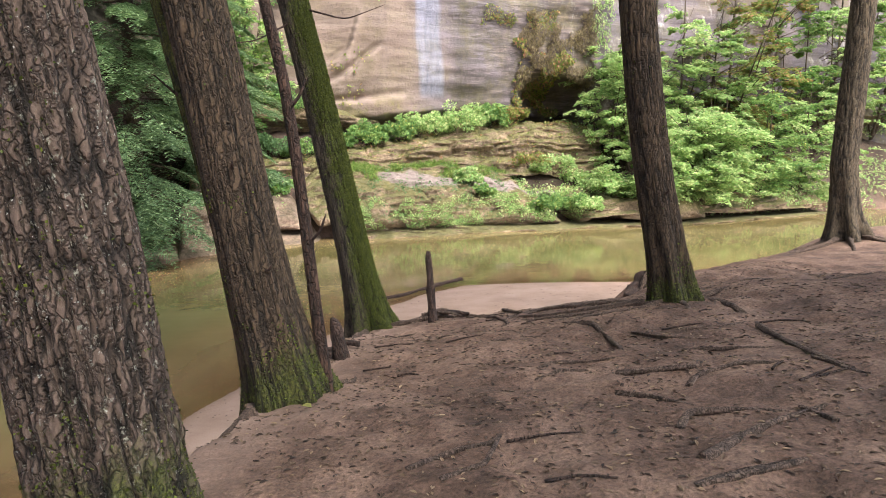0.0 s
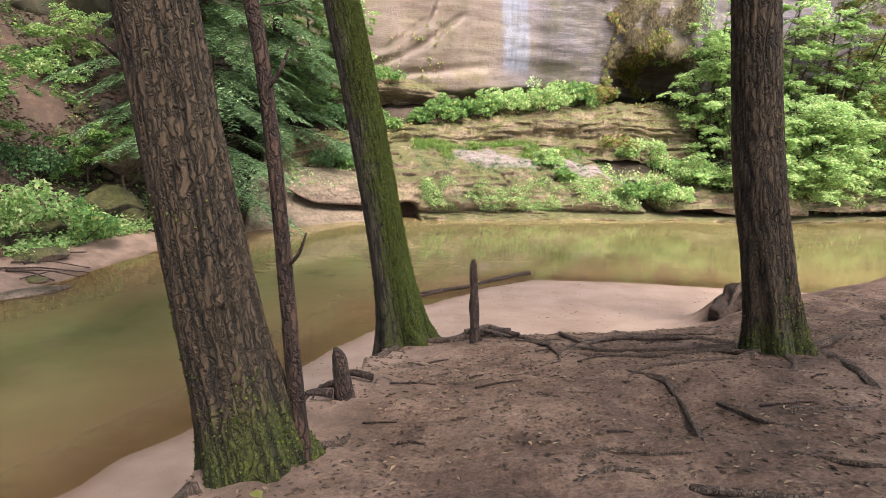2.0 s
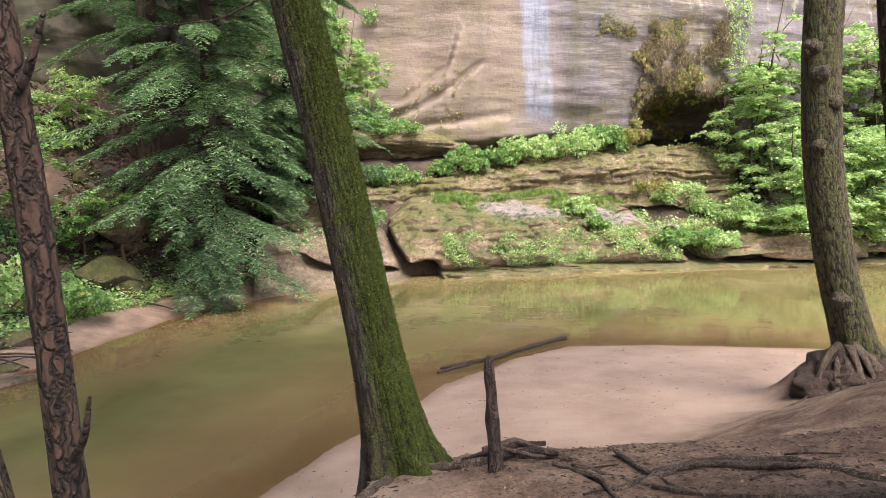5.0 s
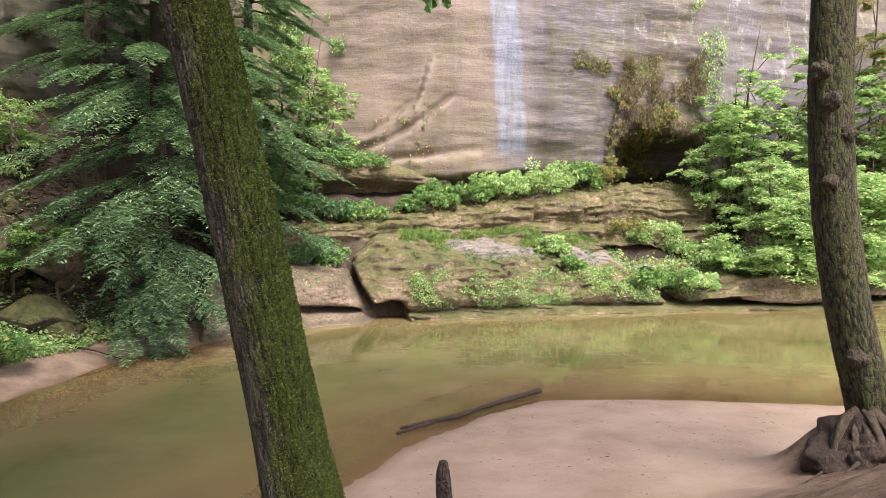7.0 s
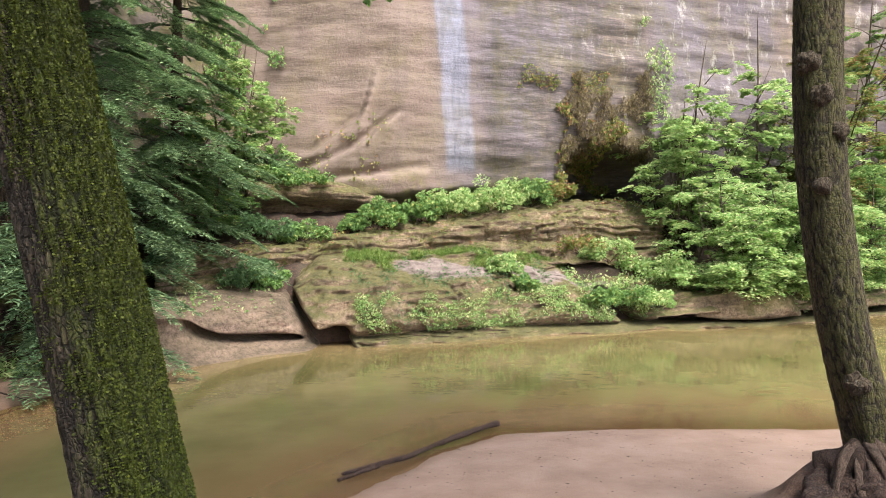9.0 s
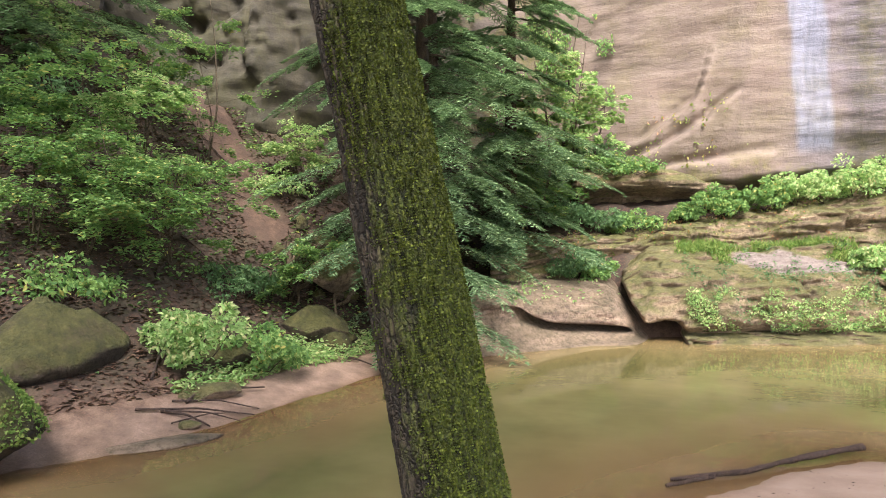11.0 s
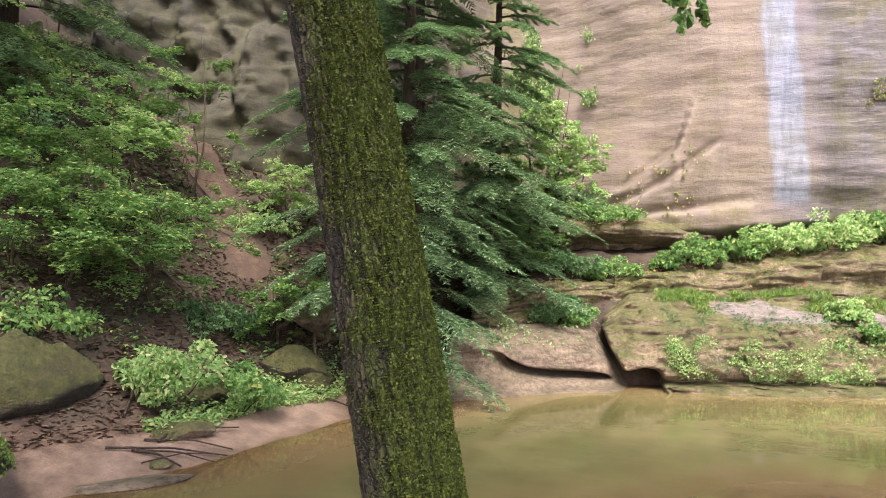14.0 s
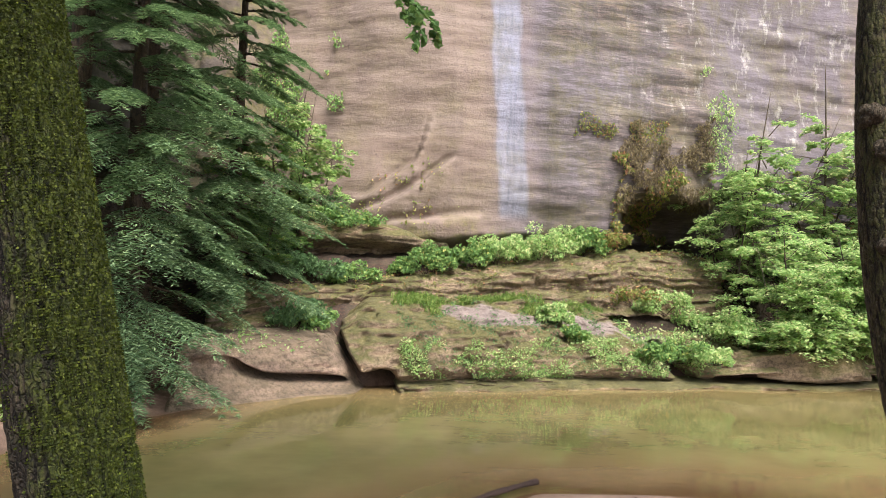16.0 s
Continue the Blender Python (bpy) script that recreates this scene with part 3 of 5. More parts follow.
def cliff_face(x, z):
    y = curve(x, CLIFF_LINE)
    y = y + 0.05 * (z - 4) - 0.7 * fbm(x * 0.16, z * 0.22, 7.0, 3) - (0.1 + 0.12 * smooth(4, 7, x)) * fbm(x * 0.35, z * 1.3, 1.0, 4) - 0.04 * fbm(x * 1.2, z * 5, 2.0, 3)
    y = y + 1.3 * (1 - smooth(4.3, 5.0, z + 0.12 * fbm(x, z, 1.0, 2) * 3 - 0.22 * smooth(-1, 6, x) * 2)) * smooth(-4, -1, x)
    cave = np.exp(-(((x - 11.5) / 1.9) ** 4)) * (1 - smooth(6.2, 7.3, z + 0.3 * fbm(x * 1.2, z, 4.0, 2)))
    y = y + 3.2 * cave
    y = y - 0.9 * abs(fbm(x * 0.55, z * 0.35, 12.0, 4)) * (1 - smooth(-9, -5, x)) * 2 + 0.6 * fbm(x * 1.7, z * 1.3, 15.0, 5) * (1 - smooth(-9, -5, x))
    for line, push in (([(-2.6, 5.1), (-1.6, 5.75), (0.0, 6.35), (1.1, 7.1), (2.3, 8.1)], 0.5), ([(-1.2, 6.45), (-0.7, 6.75), (0.9, 8.0), (1.4, 9.8)], 0.35), ([(-3.4, 4.6), (0.5, 5.55), (3.4, 5.9)], 0.35)):
        lip = curve(x, line)
        on = smooth(line[0][0] - 0.6, line[0][0] + 0.6, x) * (1 - smooth(line[-1][0] - 0.5, line[-1][0] + 0.25, x))
        d = z - lip + 0.1 * fbm(x * 2, z * 2, 6.0, 3)
        y = y - push * on * (1 - smooth(-0.04, 0.12, d)) * smooth(-1.8, -0.1, d) + 0.3 * push * on * np.exp(-((d - 0.22) / 0.16) ** 2)
    return y


CY = cliff_face(CX, CZ)
seep_mid = 4.72 - 0.055 * (CZ - 6.6)
seep = (1 - smooth(0.48, 0.66, abs(CX - seep_mid + 0.12 * fbm(CZ * 0.8, CX * 0, 3.0, 2)))) * smooth(5.7, 6.3, CZ) * (0.8 + 0.25 * fbm(CX * 2, CZ * 1.5, 0.0, 3))
cliff_tags = {
    "violet": smooth(3, 6, CX), "stain": 0.12 + 0.88 * smooth(5.2, 6.2, CX) * (1 - 0.6 * smooth(11, 15, CX)) + 0.5 * smooth(-5, -9, CX),
    # the second mask paints tree shade onto the left of the cliff
    "painted_shade": 0.9 * (1 - smooth(-9, -4.5, CX)), "pale": smooth(6, 13, CX), "seep": np.clip(seep, 0, 1),
    "moss": np.clip(0.25 + 1.1 * (1 - smooth(-6, -2.6, CX + 0.25 * (CZ - 8))) + 0.85 * (1 - smooth(5.0, 6.0, CZ)) + 0.12 * smooth(5.5, 7, CX), 0, 1),
}
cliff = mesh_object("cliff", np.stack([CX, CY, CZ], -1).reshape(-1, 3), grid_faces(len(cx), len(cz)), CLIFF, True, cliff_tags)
tagged(cliff, "tall banded tan and violet sandstone cliff with dark streaks", "cliff", kind="structure")


# ---- rock ledges of the far bank ----
def ledge(name, x0, x1, profile, label, mat, dx=0.07, seed=0.0, amp=0.3, shape=None, rows=130, lean=None):
    """A rock shelf along the far shore: profile rows are steps back from the water's edge and height."""
    xs = np.arange(x0, x1, dx)
    line, t = resample(profile, rows)
    X, T = np.meshgrid(xs, t, indexing="ij")
    back, z = np.repeat(line[None, :, 0], len(xs), 0), np.repeat(line[None, :, 1], len(xs), 0)
    if shape:
        back, z = shape(X, back, z)
    for end in (x0, x1):
        near_end = np.clip(1 - abs(X - end) / 0.35, 0, 1)
        back = back + 2.0 * (1 - np.sqrt(1 - near_end**2 * 0.999))
    XX = X + lean(X, z) if lean else X
    n1, n2 = fbm(XX * 0.45 + seed, T * 0.6, seed, 4), fbm(XX * 1.6 + seed, T * 2.2, seed, 5)
    strata = abs(fbm(XX * 0.5 + seed, z * 4.5 + 0.4 * n2, seed + 2, 4))
    split = np.exp(-((fbm(XX * 0.6 + seed, T * 1.5, seed + 5, 3)) / 0.035) ** 2) * (fbm(XX * 0.5, T * 0.7, seed + 8, 2) > 0.05)
    Y = curve(XX, FAR_WATER) + back - amp * n1 - amp * 0.7 * n2 - amp * 1.1 * strata + amp * 0.5 * split
    Z = z + (amp * 0.6 * n1 + amp * 0.35 * n2 - amp * 0.25 * split) * smooth(0.1, 0.7, z)
    bare = 0 * XX
    for bx, by, wx_, wy_ in ((3.7, 30.75, 1.9, 0.75), (7.0, 31.5, 1.1, 0.7), (9.0, 32.0, 1.4, 0.6)):
        d = np.hypot((XX - bx) / wx_, (Y - by) / wy_) + 0.5 * fbm(XX * 1.4, Y * 1.4, 2.0, 3)
        bare = np.maximum(bare, 1 - smooth(0.75, 1.05, d))
    ob = mesh_object(name, np.stack([XX, Y, Z], -1).reshape(-1, 3), grid_faces(len(xs), len(t)), mat, True, {"bare": bare})
    tagged(ob, label, "rock", kind="structure")
    return np.stack([XX, Y, Z], -1).reshape(-1, 3)


def lower_shape(x, back, z):
    rise = curve(x, [(-1.4, 0.75), (-0.6, 0.95), (1.5, 1.0), (6, 1.0), (7.4, 0.95), (9.2, 0.68), (14, 0.62), (26, 0.5)])
    back = back + 2.0 * np.exp(-(((x - 10.2 + 0.5 * (z - 1)) / 0.38) ** 2)) * smooth(0.15, 0.4, z) * (1 - smooth(1.7, 2.3, z))
    back = back + 1.9 * (1 - smooth(-0.35, 0.45, x)) * (1 - smooth(0.5, 0.85, z)) * smooth(-2.2, -1.2, x)
    back = back + 1.5 * smooth(11.2, 12.4, x) * smooth(0.15, 0.3, z) * (1 - smooth(0.75, 0.95, z * 1.3))
    return back, z * rise


SHELF = ledge("rock_shelf", -1.5, 26, [(0.3, -0.5), (0.0, -0.05), (0.02, 0.16), (0.45, 0.2), (0.8, 0.32), (0.4, 0.46), (0.3, 0.75), (0.5, 1.05), (0.9, 1.5), (1.5, 1.95), (2.4, 2.3), (3.6, 2.75), (5.4, 3.0)], "mossy layered sandstone shelf along the water", ROCK, seed=3.0, amp=0.38, shape=lower_shape, lean=lambda x, z: 0.75 * np.clip(1.65 - z, 0, 1.7) * (1 - smooth(-1.5, 1.2, x)))


def upper_shape(x, back, z):
    return back + 0.5, z * curve(x, [(-4.6, 0.72), (-2, 0.76), (1.2, 0.86), (5, 1.0), (9, 1.08), (14, 1.05)])


UPPER = ledge("rock_ledge", -5.4, 13.5, [(3.0, 2.0), (3.45, 2.8), (3.65, 3.1), (3.5, 3.4), (3.6, 3.8), (3.95, 4.15), (4.6, 4.3), (7.5, 4.6)], "weathered upper sandstone ledge under a row of shrubs", ROCK, seed=11.0, amp=0.4, shape=upper_shape)
LIP = ledge("rock_lip", -3.4, 2.4, [(6.6, 3.4), (6.2, 4.0), (5.9, 4.45), (5.2, 4.62), (4.75, 4.8), (4.7, 5.0), (5.0, 5.25), (5.8, 5.55), (6.8, 5.7)], "mossy overhanging rock lip under the cliff", ROCK, seed=17.0, amp=0.22, shape=lambda x, back, z: (back + 0.35 * abs(x + 0.6), z + curve(x, [(-3.4, 0.1), (-0.6, 0.1), (2.4, -0.3)])))


def block_shape(x, back, z):
    mouth = curve(x, [(-4.0, 1.2), (-3.75, 1.02), (-3.5, 0.78), (-3.2, 0.6), (-2.6, 0.42), (-2.0, 0.3)])
    hollow = smooth(-4.0, -3.8, x) * (1 - smooth(-2.05, -1.9, x))
    depth = np.exp(-(((z - 0.43) / 0.09) ** 2)) * 1.1 * hollow
    return back + depth, np.where(z < 0.43, z * mouth / 0.43, mouth + (z - 0.43) * (1.75 - mouth) / 1.32)


BLOCK = ledge("rock_block", -5.2, -1.72, [(0.3, -0.4), (0.0, 0.0), (0.5, 0.13), (0.85, 0.28), (0.92, 0.36), (0.9, 0.43), (0.8, 0.5), (0.72, 0.65), (0.8, 1.0), (1.2, 1.4), (2.2, 1.62), (3.6, 1.75)], "low pink sandstone block with a dark curved undercut", ROCK_PINK, dx=0.035, seed=21.0, amp=0.09, shape=block_shape, rows=180, lean=lambda x, z: 0.72 * np.clip(1.7 - z, 0, 1.8) * smooth(-3.0, -1.72, x))


# ---- trees ----
def bark_relief(depth, across, along, seed):
    def bump(t, a, r):
        ca, sa = np.cos(a), np.sin(a)
        warp = 0.6 * vnoise(ca * 2 + seed, sa * 2, t * 1.3)
        n = vnoise(ca * across + warp + seed, sa * across + warp, t * along) + 0.55 * vnoise(ca * across * 2.1 + seed, sa * across * 2.1, t * along * 1.9 + 7)
        plate = smooth(0.02, 0.4, abs(n))
        small = vnoise(ca * across * 4 + seed, sa * across * 4, t * along * 5)
        return depth * (plate - 0.65) + depth * 0.3 * small * plate + r * 0.04 * vnoise(ca + seed, sa, t * 0.8)
    return bump


def flare(t, a, r, amount, count, seed, height=0.5):
    return r * amount * np.exp(-t / height) * (0.45 + 0.55 * np.cos(count * a + seed) + 0.4 * vnoise(np.cos(a) * 2 + seed, np.sin(a) * 2, 1.0))


skins = {}


def tree(name, label, path, mat, depth=0.02, across=9.0, along=2.2, segs=110, rings=300, roots=6, root_len=0.9, moss=None, flares=0.8, seed=1.0, stop=4.6):
    """A standing tree: base with root flare, furrowed trunk near the eye, plainer stem above."""
    base = np.array(path[0][:3])
    thing = empty(name, base)
    local = [(x - base[0], y - base[1], z - base[2], r) for x, y, z, r in path]
    zs = [p[2] for p in local]
    cut = tuple(float(np.interp(stop, zs, [p[k] for p in local])) for k in range(4))
    low, high = [p for p in local if p[2] < stop] + [cut], [cut] + [p for p in local if p[2] > stop]
    bark = bark_relief(depth, across, along, seed)
    verts, faces, tt, aa, pts = tube(low, rings, segs, lambda t, a, r: bark(t, a, r) + flare(t, a, r, flares, roots, seed))
    relief_now = bark(tt, aa, 0 * tt)
    groove = np.concatenate([np.clip(0.65 + relief_now.ravel() / depth, 0, 1), [0.5, 0.5]])
    if moss is None:
        m = np.zeros_like(tt)
    else:
        m = moss(tt, aa, pts + base)
    m = np.concatenate([m.ravel(), [0, 0]])
    v2, f2, *_ = tube(high, 40, 24)
    faces = list(faces) + [[i + len(verts) for i in f] for f in f2]
    verts = np.vstack([verts, v2])
    groove, m = np.concatenate([groove, np.full(len(v2), 0.5)]), np.concatenate([m, np.full(len(v2), 0.3 if moss else 0.0)])
    trunk = mesh_ragged("trunk", verts, faces, mat, {"groove": groove, "moss": m})
    trunk.parent = thing
    skins[thing.name] = (pts + base, m[:tt.size].reshape(tt.shape))
    tagged(thing, label, "tree")
    return thing, local


def facing(direction):
    """How far the side of a trunk turns to a level direction, by its angle round the stem."""
    def f(tt, aa, pts):
        mid = pts.mean(axis=1, keepdims=True)
        d = pts - mid
        d = d / (np.linalg.norm(d, axis=2, keepdims=True) + 1e-9)
        return d @ np.array(direction)
    return f


def moss_low(height, strength=0.75):
    return lambda tt, aa, pts: strength * np.exp(-np.maximum(tt - height, 0) / 0.35) * (0.75 + 0.3 * facing((0.3, -0.6, 0))(tt, aa, pts))


def moss_side(direction, low=0.35, gain=0.45):
    return lambda tt, aa, pts: np.clip(low + gain * facing(direction)(tt, aa, pts), 0, 1)


A, A_path = tree("tree", "lichen-spotted dark flaky-barked tree on the bank", [(-0.84, 3.39, 1.75, 0.29), (-0.895, 3.387, 2.0, 0.277), (-0.967, 3.383, 2.5, 0.265), (-1.03, 3.38, 3.0, 0.258), (-1.092, 3.377, 3.5, 0.252), (-1.16, 3.374, 4.0, 0.246), (-1.345, 3.37, 5, 0.235), (-1.8, 3.4, 8, 0.2), (-2.2, 3.4, 14, 0.12)], BARK_LICHEN, 0.024, 7, 3.2, 150, 420, 4, 0.8, moss_low(0.55, 0.42), 0.15, 2.0)
B, B_path = tree("tree", "large furrowed brown tree with mossy foot", [(-0.36, 5.39, 1.7, 0.23), (-0.428, 5.393, 2.0, 0.213), (-0.545, 5.402, 2.5, 0.207), (-0.637, 5.412, 3.0, 0.203), (-0.717, 5.421, 3.5, 0.199), (-0.797, 5.43, 4.0, 0.195), (-0.98, 5.45, 5, 0.187), (-1.4, 5.5, 8, 0.17), (-1.8, 5.6, 15, 0.1)], BARK_BROWN, 0.013, 9, 1.7, 150, 400, 5, 0.9, moss_low(0.3, 0.55), 0.75, 5.0)
B2, B2_path = tree("tree", "slim mossy stem close behind the large brown tree", [(-0.4, 5.78, 0.6, 0.15), (-0.53, 5.78, 1.5, 0.13), (-0.62, 5.77, 2.0, 0.11), (-0.75, 5.76, 2.7, 0.102), (-0.86, 5.75, 3.27, 0.1), (-1.12, 5.75, 4.5, 0.095), (-1.9, 5.8, 8, 0.08), (-2.8, 5.9, 12, 0.05)], BARK_BROWN, 0.008, 6, 3.0, 60, 220, 4, 0.5, moss_side((-0.6, -0.5, 0), 0.25, 0.3), 0.4, 6.5)
C, C_path = tree("tree", "thin reddish dead sapling on the bank edge", [(-0.11, 5.41, 1.75, 0.05), (-0.143, 5.427, 2.0, 0.043), (-0.195, 5.457, 2.5, 0.041), (-0.241, 5.486, 3.0, 0.04), (-0.292, 5.515, 3.5, 0.039), (-0.36, 5.545, 4.0, 0.038), (-0.57, 5.6, 5, 0.036), (-0.9, 5.7, 9, 0.025)], BARK_RED, 0.004, 4, 4, 28, 200, 3, 0.2, None, 0.3, 8.0)
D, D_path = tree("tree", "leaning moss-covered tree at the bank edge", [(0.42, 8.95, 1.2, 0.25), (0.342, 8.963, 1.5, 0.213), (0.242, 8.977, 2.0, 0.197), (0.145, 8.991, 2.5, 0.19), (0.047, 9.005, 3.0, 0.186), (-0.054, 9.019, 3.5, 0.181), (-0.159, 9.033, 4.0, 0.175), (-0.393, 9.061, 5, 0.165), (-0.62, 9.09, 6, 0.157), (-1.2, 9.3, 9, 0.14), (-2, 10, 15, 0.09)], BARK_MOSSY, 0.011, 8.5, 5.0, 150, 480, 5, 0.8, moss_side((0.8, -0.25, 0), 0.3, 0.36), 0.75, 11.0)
E, E_path = tree("tree", "straight dark-barked tree with mossy spreading foot", [(3.29, 6.925, 1.85, 0.23), (3.24, 6.925, 2.05, 0.2), (3.185, 6.926, 2.3, 0.184), (3.072, 6.927, 2.8, 0.178), (2.985, 6.928, 3.2, 0.173), (2.914, 6.929, 3.6, 0.169), (2.852, 6.93, 4.0, 0.165), (2.73, 6.93, 5, 0.156), (2.5, 6.95, 8, 0.14), (2.3, 7, 14, 0.09)], BARK_BROWN, 0.01, 8, 3.0, 120, 320, 6, 1.0, moss_low(0.25, 0.6), 0.7, 14.0)
F, F_path = tree("tree", "curved grey-barked tree with knots above an exposed root ball", [(6.5, 13.23, 0.85, 0.3), (6.33, 13.23, 1.3, 0.26), (6.11, 13.231, 2, 0.248), (5.986, 13.232, 2.5, 0.246), (5.886, 13.233, 3, 0.245), (5.81, 13.235, 3.5, 0.244), (5.754, 13.236, 4, 0.243), (5.698, 13.238, 5, 0.241), (5.705, 13.24, 6, 0.238), (5.9, 13.3, 9, 0.2), (6, 13.4, 14, 0.12)], BARK_GREY, 0.01, 6, 6.0, 120, 320, 5, 0.8, moss_side((-0.4, -0.8, 0), 0.24, 0.2), 0.4, 17.0, 5.6)
G, G_path = tree("tree", "pale curved tree with roots spread over the bank", [(9.4, 12.2, 1.85, 0.32), (9.3, 12.2, 2.3, 0.25), (9.2, 12.2, 3.2, 0.225), (9.3, 12.2, 5, 0.215), (9.5, 12.2, 9, 0.18), (9.6, 12.2, 14, 0.1)], BARK_GREY, 0.012, 6, 3, 80, 200, 6, 0.8, None, 0.6, 20.0)


# ---- plants ----
def spray_points(origin, way, length, width, count, droop=0.3, thick=0.05):
    """Places and tip directions of the leaves of one flat, drooping branch."""
    way = np.asarray(way, float) / np.linalg.norm(way)
    side = np.cross(way, (0, 0, 1.0))
    side /= np.linalg.norm(side) + 1e-9
    u = rng.uniform(0.12, 1, count)
    reach = width * np.minimum(1.0, u * 2.6) * (1.08 - u) * 1.5
    v = rng.uniform(-1, 1, count) * reach
    c = np.asarray(origin) + way * (u * length)[:, None] + side * v[:, None]
    c = c + way * (abs(v) * 0.35)[:, None]
    c[:, 2] -= droop * length * u**2 + droop * 0.5 * abs(v) - rng.normal(0, thick, count)
    lean = way * 0.8 + side * np.sign(v)[:, None] * 0.9 - np.array([0, 0, 0.2 + droop])
    return c, lean


def leaf_part(parent, centres, leans, size, mat, flat=0.6, aspect=0.55, name="foliage", label="", simple=False):
    base = np.array(parent.location)
    return part(name, leaves(np.vstack(centres) - base, size, np.vstack(leans), flat, aspect, simple=simple), mat, parent, label, False)


def shrub(label, at, spread, height, count, size, mat, name="shrub", stems=4, flat=0.45, lumps=9, group=""):
    """A bushy plant: a few stems and lumps of leaves with gaps between them."""
    thing = empty(name, at)
    cs, ls = [], []
    for k in range(lumps):
        a, q = rng.uniform(0, 2 * np.pi), math.sqrt(rng.uniform(0.02, 1))
        mid = np.array(at) + (math.cos(a) * q * spread, math.sin(a) * q * spread * 0.8, height * rng.uniform(0.25, 0.95) * (1.05 - 0.45 * q))
        r = rng.uniform(0.22, 0.45) * min(spread, height * 1.2)
        n = max(8, count // lumps)
        d = rng.normal(size=(n, 3))
        d /= np.linalg.norm(d, axis=1)[:, None]
        cs.append(mid + d * (r * rng.uniform(0.45, 1.0, n) ** 0.6)[:, None] * (1, 1, 0.75))
        ls.append(d * 0.8 - (0, 0, 0.35))
        if k < stems:
            foot = np.array(at) + (rng.uniform(-0.12, 0.12), rng.uniform(-0.12, 0.12), -0.08)
            bend = (foot + mid) / 2 + rng.normal(0, 0.06, 3)
            limb("stem", [(*(p - np.array(at)), w) for p, w in ((foot, 0.016), (bend, 0.011), (mid, 0.005))], BARK_RED, thing, 10, 6)
    leaf_part(thing, cs, ls, size, mat, flat)
    return tagged(thing, label, "shrub", group)


def sapling(label, at, height, sprays, size, mat, count=140, name="sapling", lean=(0, 0), low=0.25, reach=(0.8, 1.6), droop=0.22, face=None, stem=0.03, bark=None, category="tree", aspect=0.55, thick=0.04, group=""):
    """A young tree with flat layered branches."""
    thing = empty(name, at)
    at = np.array(at, float)
    tip = np.array([lean[0], lean[1], height])
    tips = [tip * rng.uniform(0.6, 1.0) + np.array([*rng.normal(0, 0.22, 2), 0]) * height for _ in range(3 if height < 8 else 4)]
    tips[0] = tip
    for k, end in enumerate(tips):
        w = stem * (1.0 if k == 0 else 0.6)
        bow = np.array([*rng.normal(0, 0.05, 2), 0]) * height
        limb("trunk" if k == 0 else "stem", [(0.03 * k, 0, -0.15, w), (*(end * 0.35 + bow), w * 0.8), (*(end * 0.7 + bow * 0.7), w * 0.5), (*end, w * 0.15)], bark or BARK_GREY, thing, 30, 9)
    cs, ls = [], []
    for k in range(sprays):
        f = low + (1 - low) * rng.uniform(0, 1)
        a = rng.uniform(0, 2 * np.pi) if face is None else face + rng.normal(0, 1.3)
        length = rng.uniform(0.35, 1.0) * reach[1] * (1.0 if f < 0.8 else 0.6)
        way = np.array([math.cos(a), math.sin(a), 0.0])
        rise = length * rng.uniform(-0.25, 0.75)
        start = tips[k % len(tips)] * max(0.12, f - 0.18)
        mid, end = start + way * length * 0.5 + (0, 0, rise * 0.8), start + way * length + (0, 0, rise)
        limb("branch", [(*start, stem * 0.32), (*mid, stem * 0.2), (*end, stem * 0.07)], bark or BARK_GREY, thing, 9, 5)
        for j in range(rng.integers(3, 6)):
            u = rng.uniform(0.35, 1.05)
            hub = at + (start + (mid - start) * 2 * u if u < 0.5 else mid + (end - mid) * (2 * u - 1))
            turn = a + rng.normal(0, 1.0)
            l2 = rng.uniform(0.3, 0.75) * min(1.3, reach[1] * 0.55)
            c, l = spray_points(hub - (0, 0, rng.uniform(-0.05, 0.1)), (math.cos(turn), math.sin(turn), rng.uniform(-0.55, 0.3)), l2, l2 * rng.uniform(0.4, 0.75), int(count * 0.28 * rng.uniform(0.5, 1.2)), droop * rng.uniform(0.3, 1.2), thick)
            cs.append(c)
            ls.append(l)
    leaf_part(thing, cs, ls, size * 0.8, mat, 0.7, aspect)
    return tagged(thing, label, category, group)


def scatter_stuff(name, label, centres, size, mat, flat, lean=None, aspect=0.55, category="plants"):
    v, f = leaves(centres, size, lean, flat, aspect)
    return tagged(mesh_object(name, v, f, mat, False), label, category, kind="stuff")


def on_ground(x0, x1, y0, y1, count, keep=None, lift=0.1):
    x, y = rng.uniform(x0, x1, count), rng.uniform(y0, y1, count)
    if keep is not None:
        ok = keep(x, y)
        x, y = x[ok], y[ok]
    return np.stack([x, y, land(x, y)[0] + abs(rng.normal(0, lift, len(x)))], 1)


def on_surface(points, keep, count, lift=0.1):
    pts = points[keep(points[:, 0], points[:, 1], points[:, 2])]
    p = pts[rng.integers(0, len(pts), count)]
    return p + rng.normal(0, 0.05, (count, 3)) + np.array([0, -0.4, 0.6]) * abs(rng.normal(0, lift, (count, 1)))


def high_z(x, y):
    zs = [ground_z(x, y)]
    for pts in (SHELF, UPPER, BLOCK, LIP):
        d = (pts[:, 0] - x) ** 2 + (pts[:, 1] - y) ** 2
        if d.min() < 0.05:
            zs.append(float(pts[d < 0.05][:, 2].max()))
    return max(zs) - 0.04


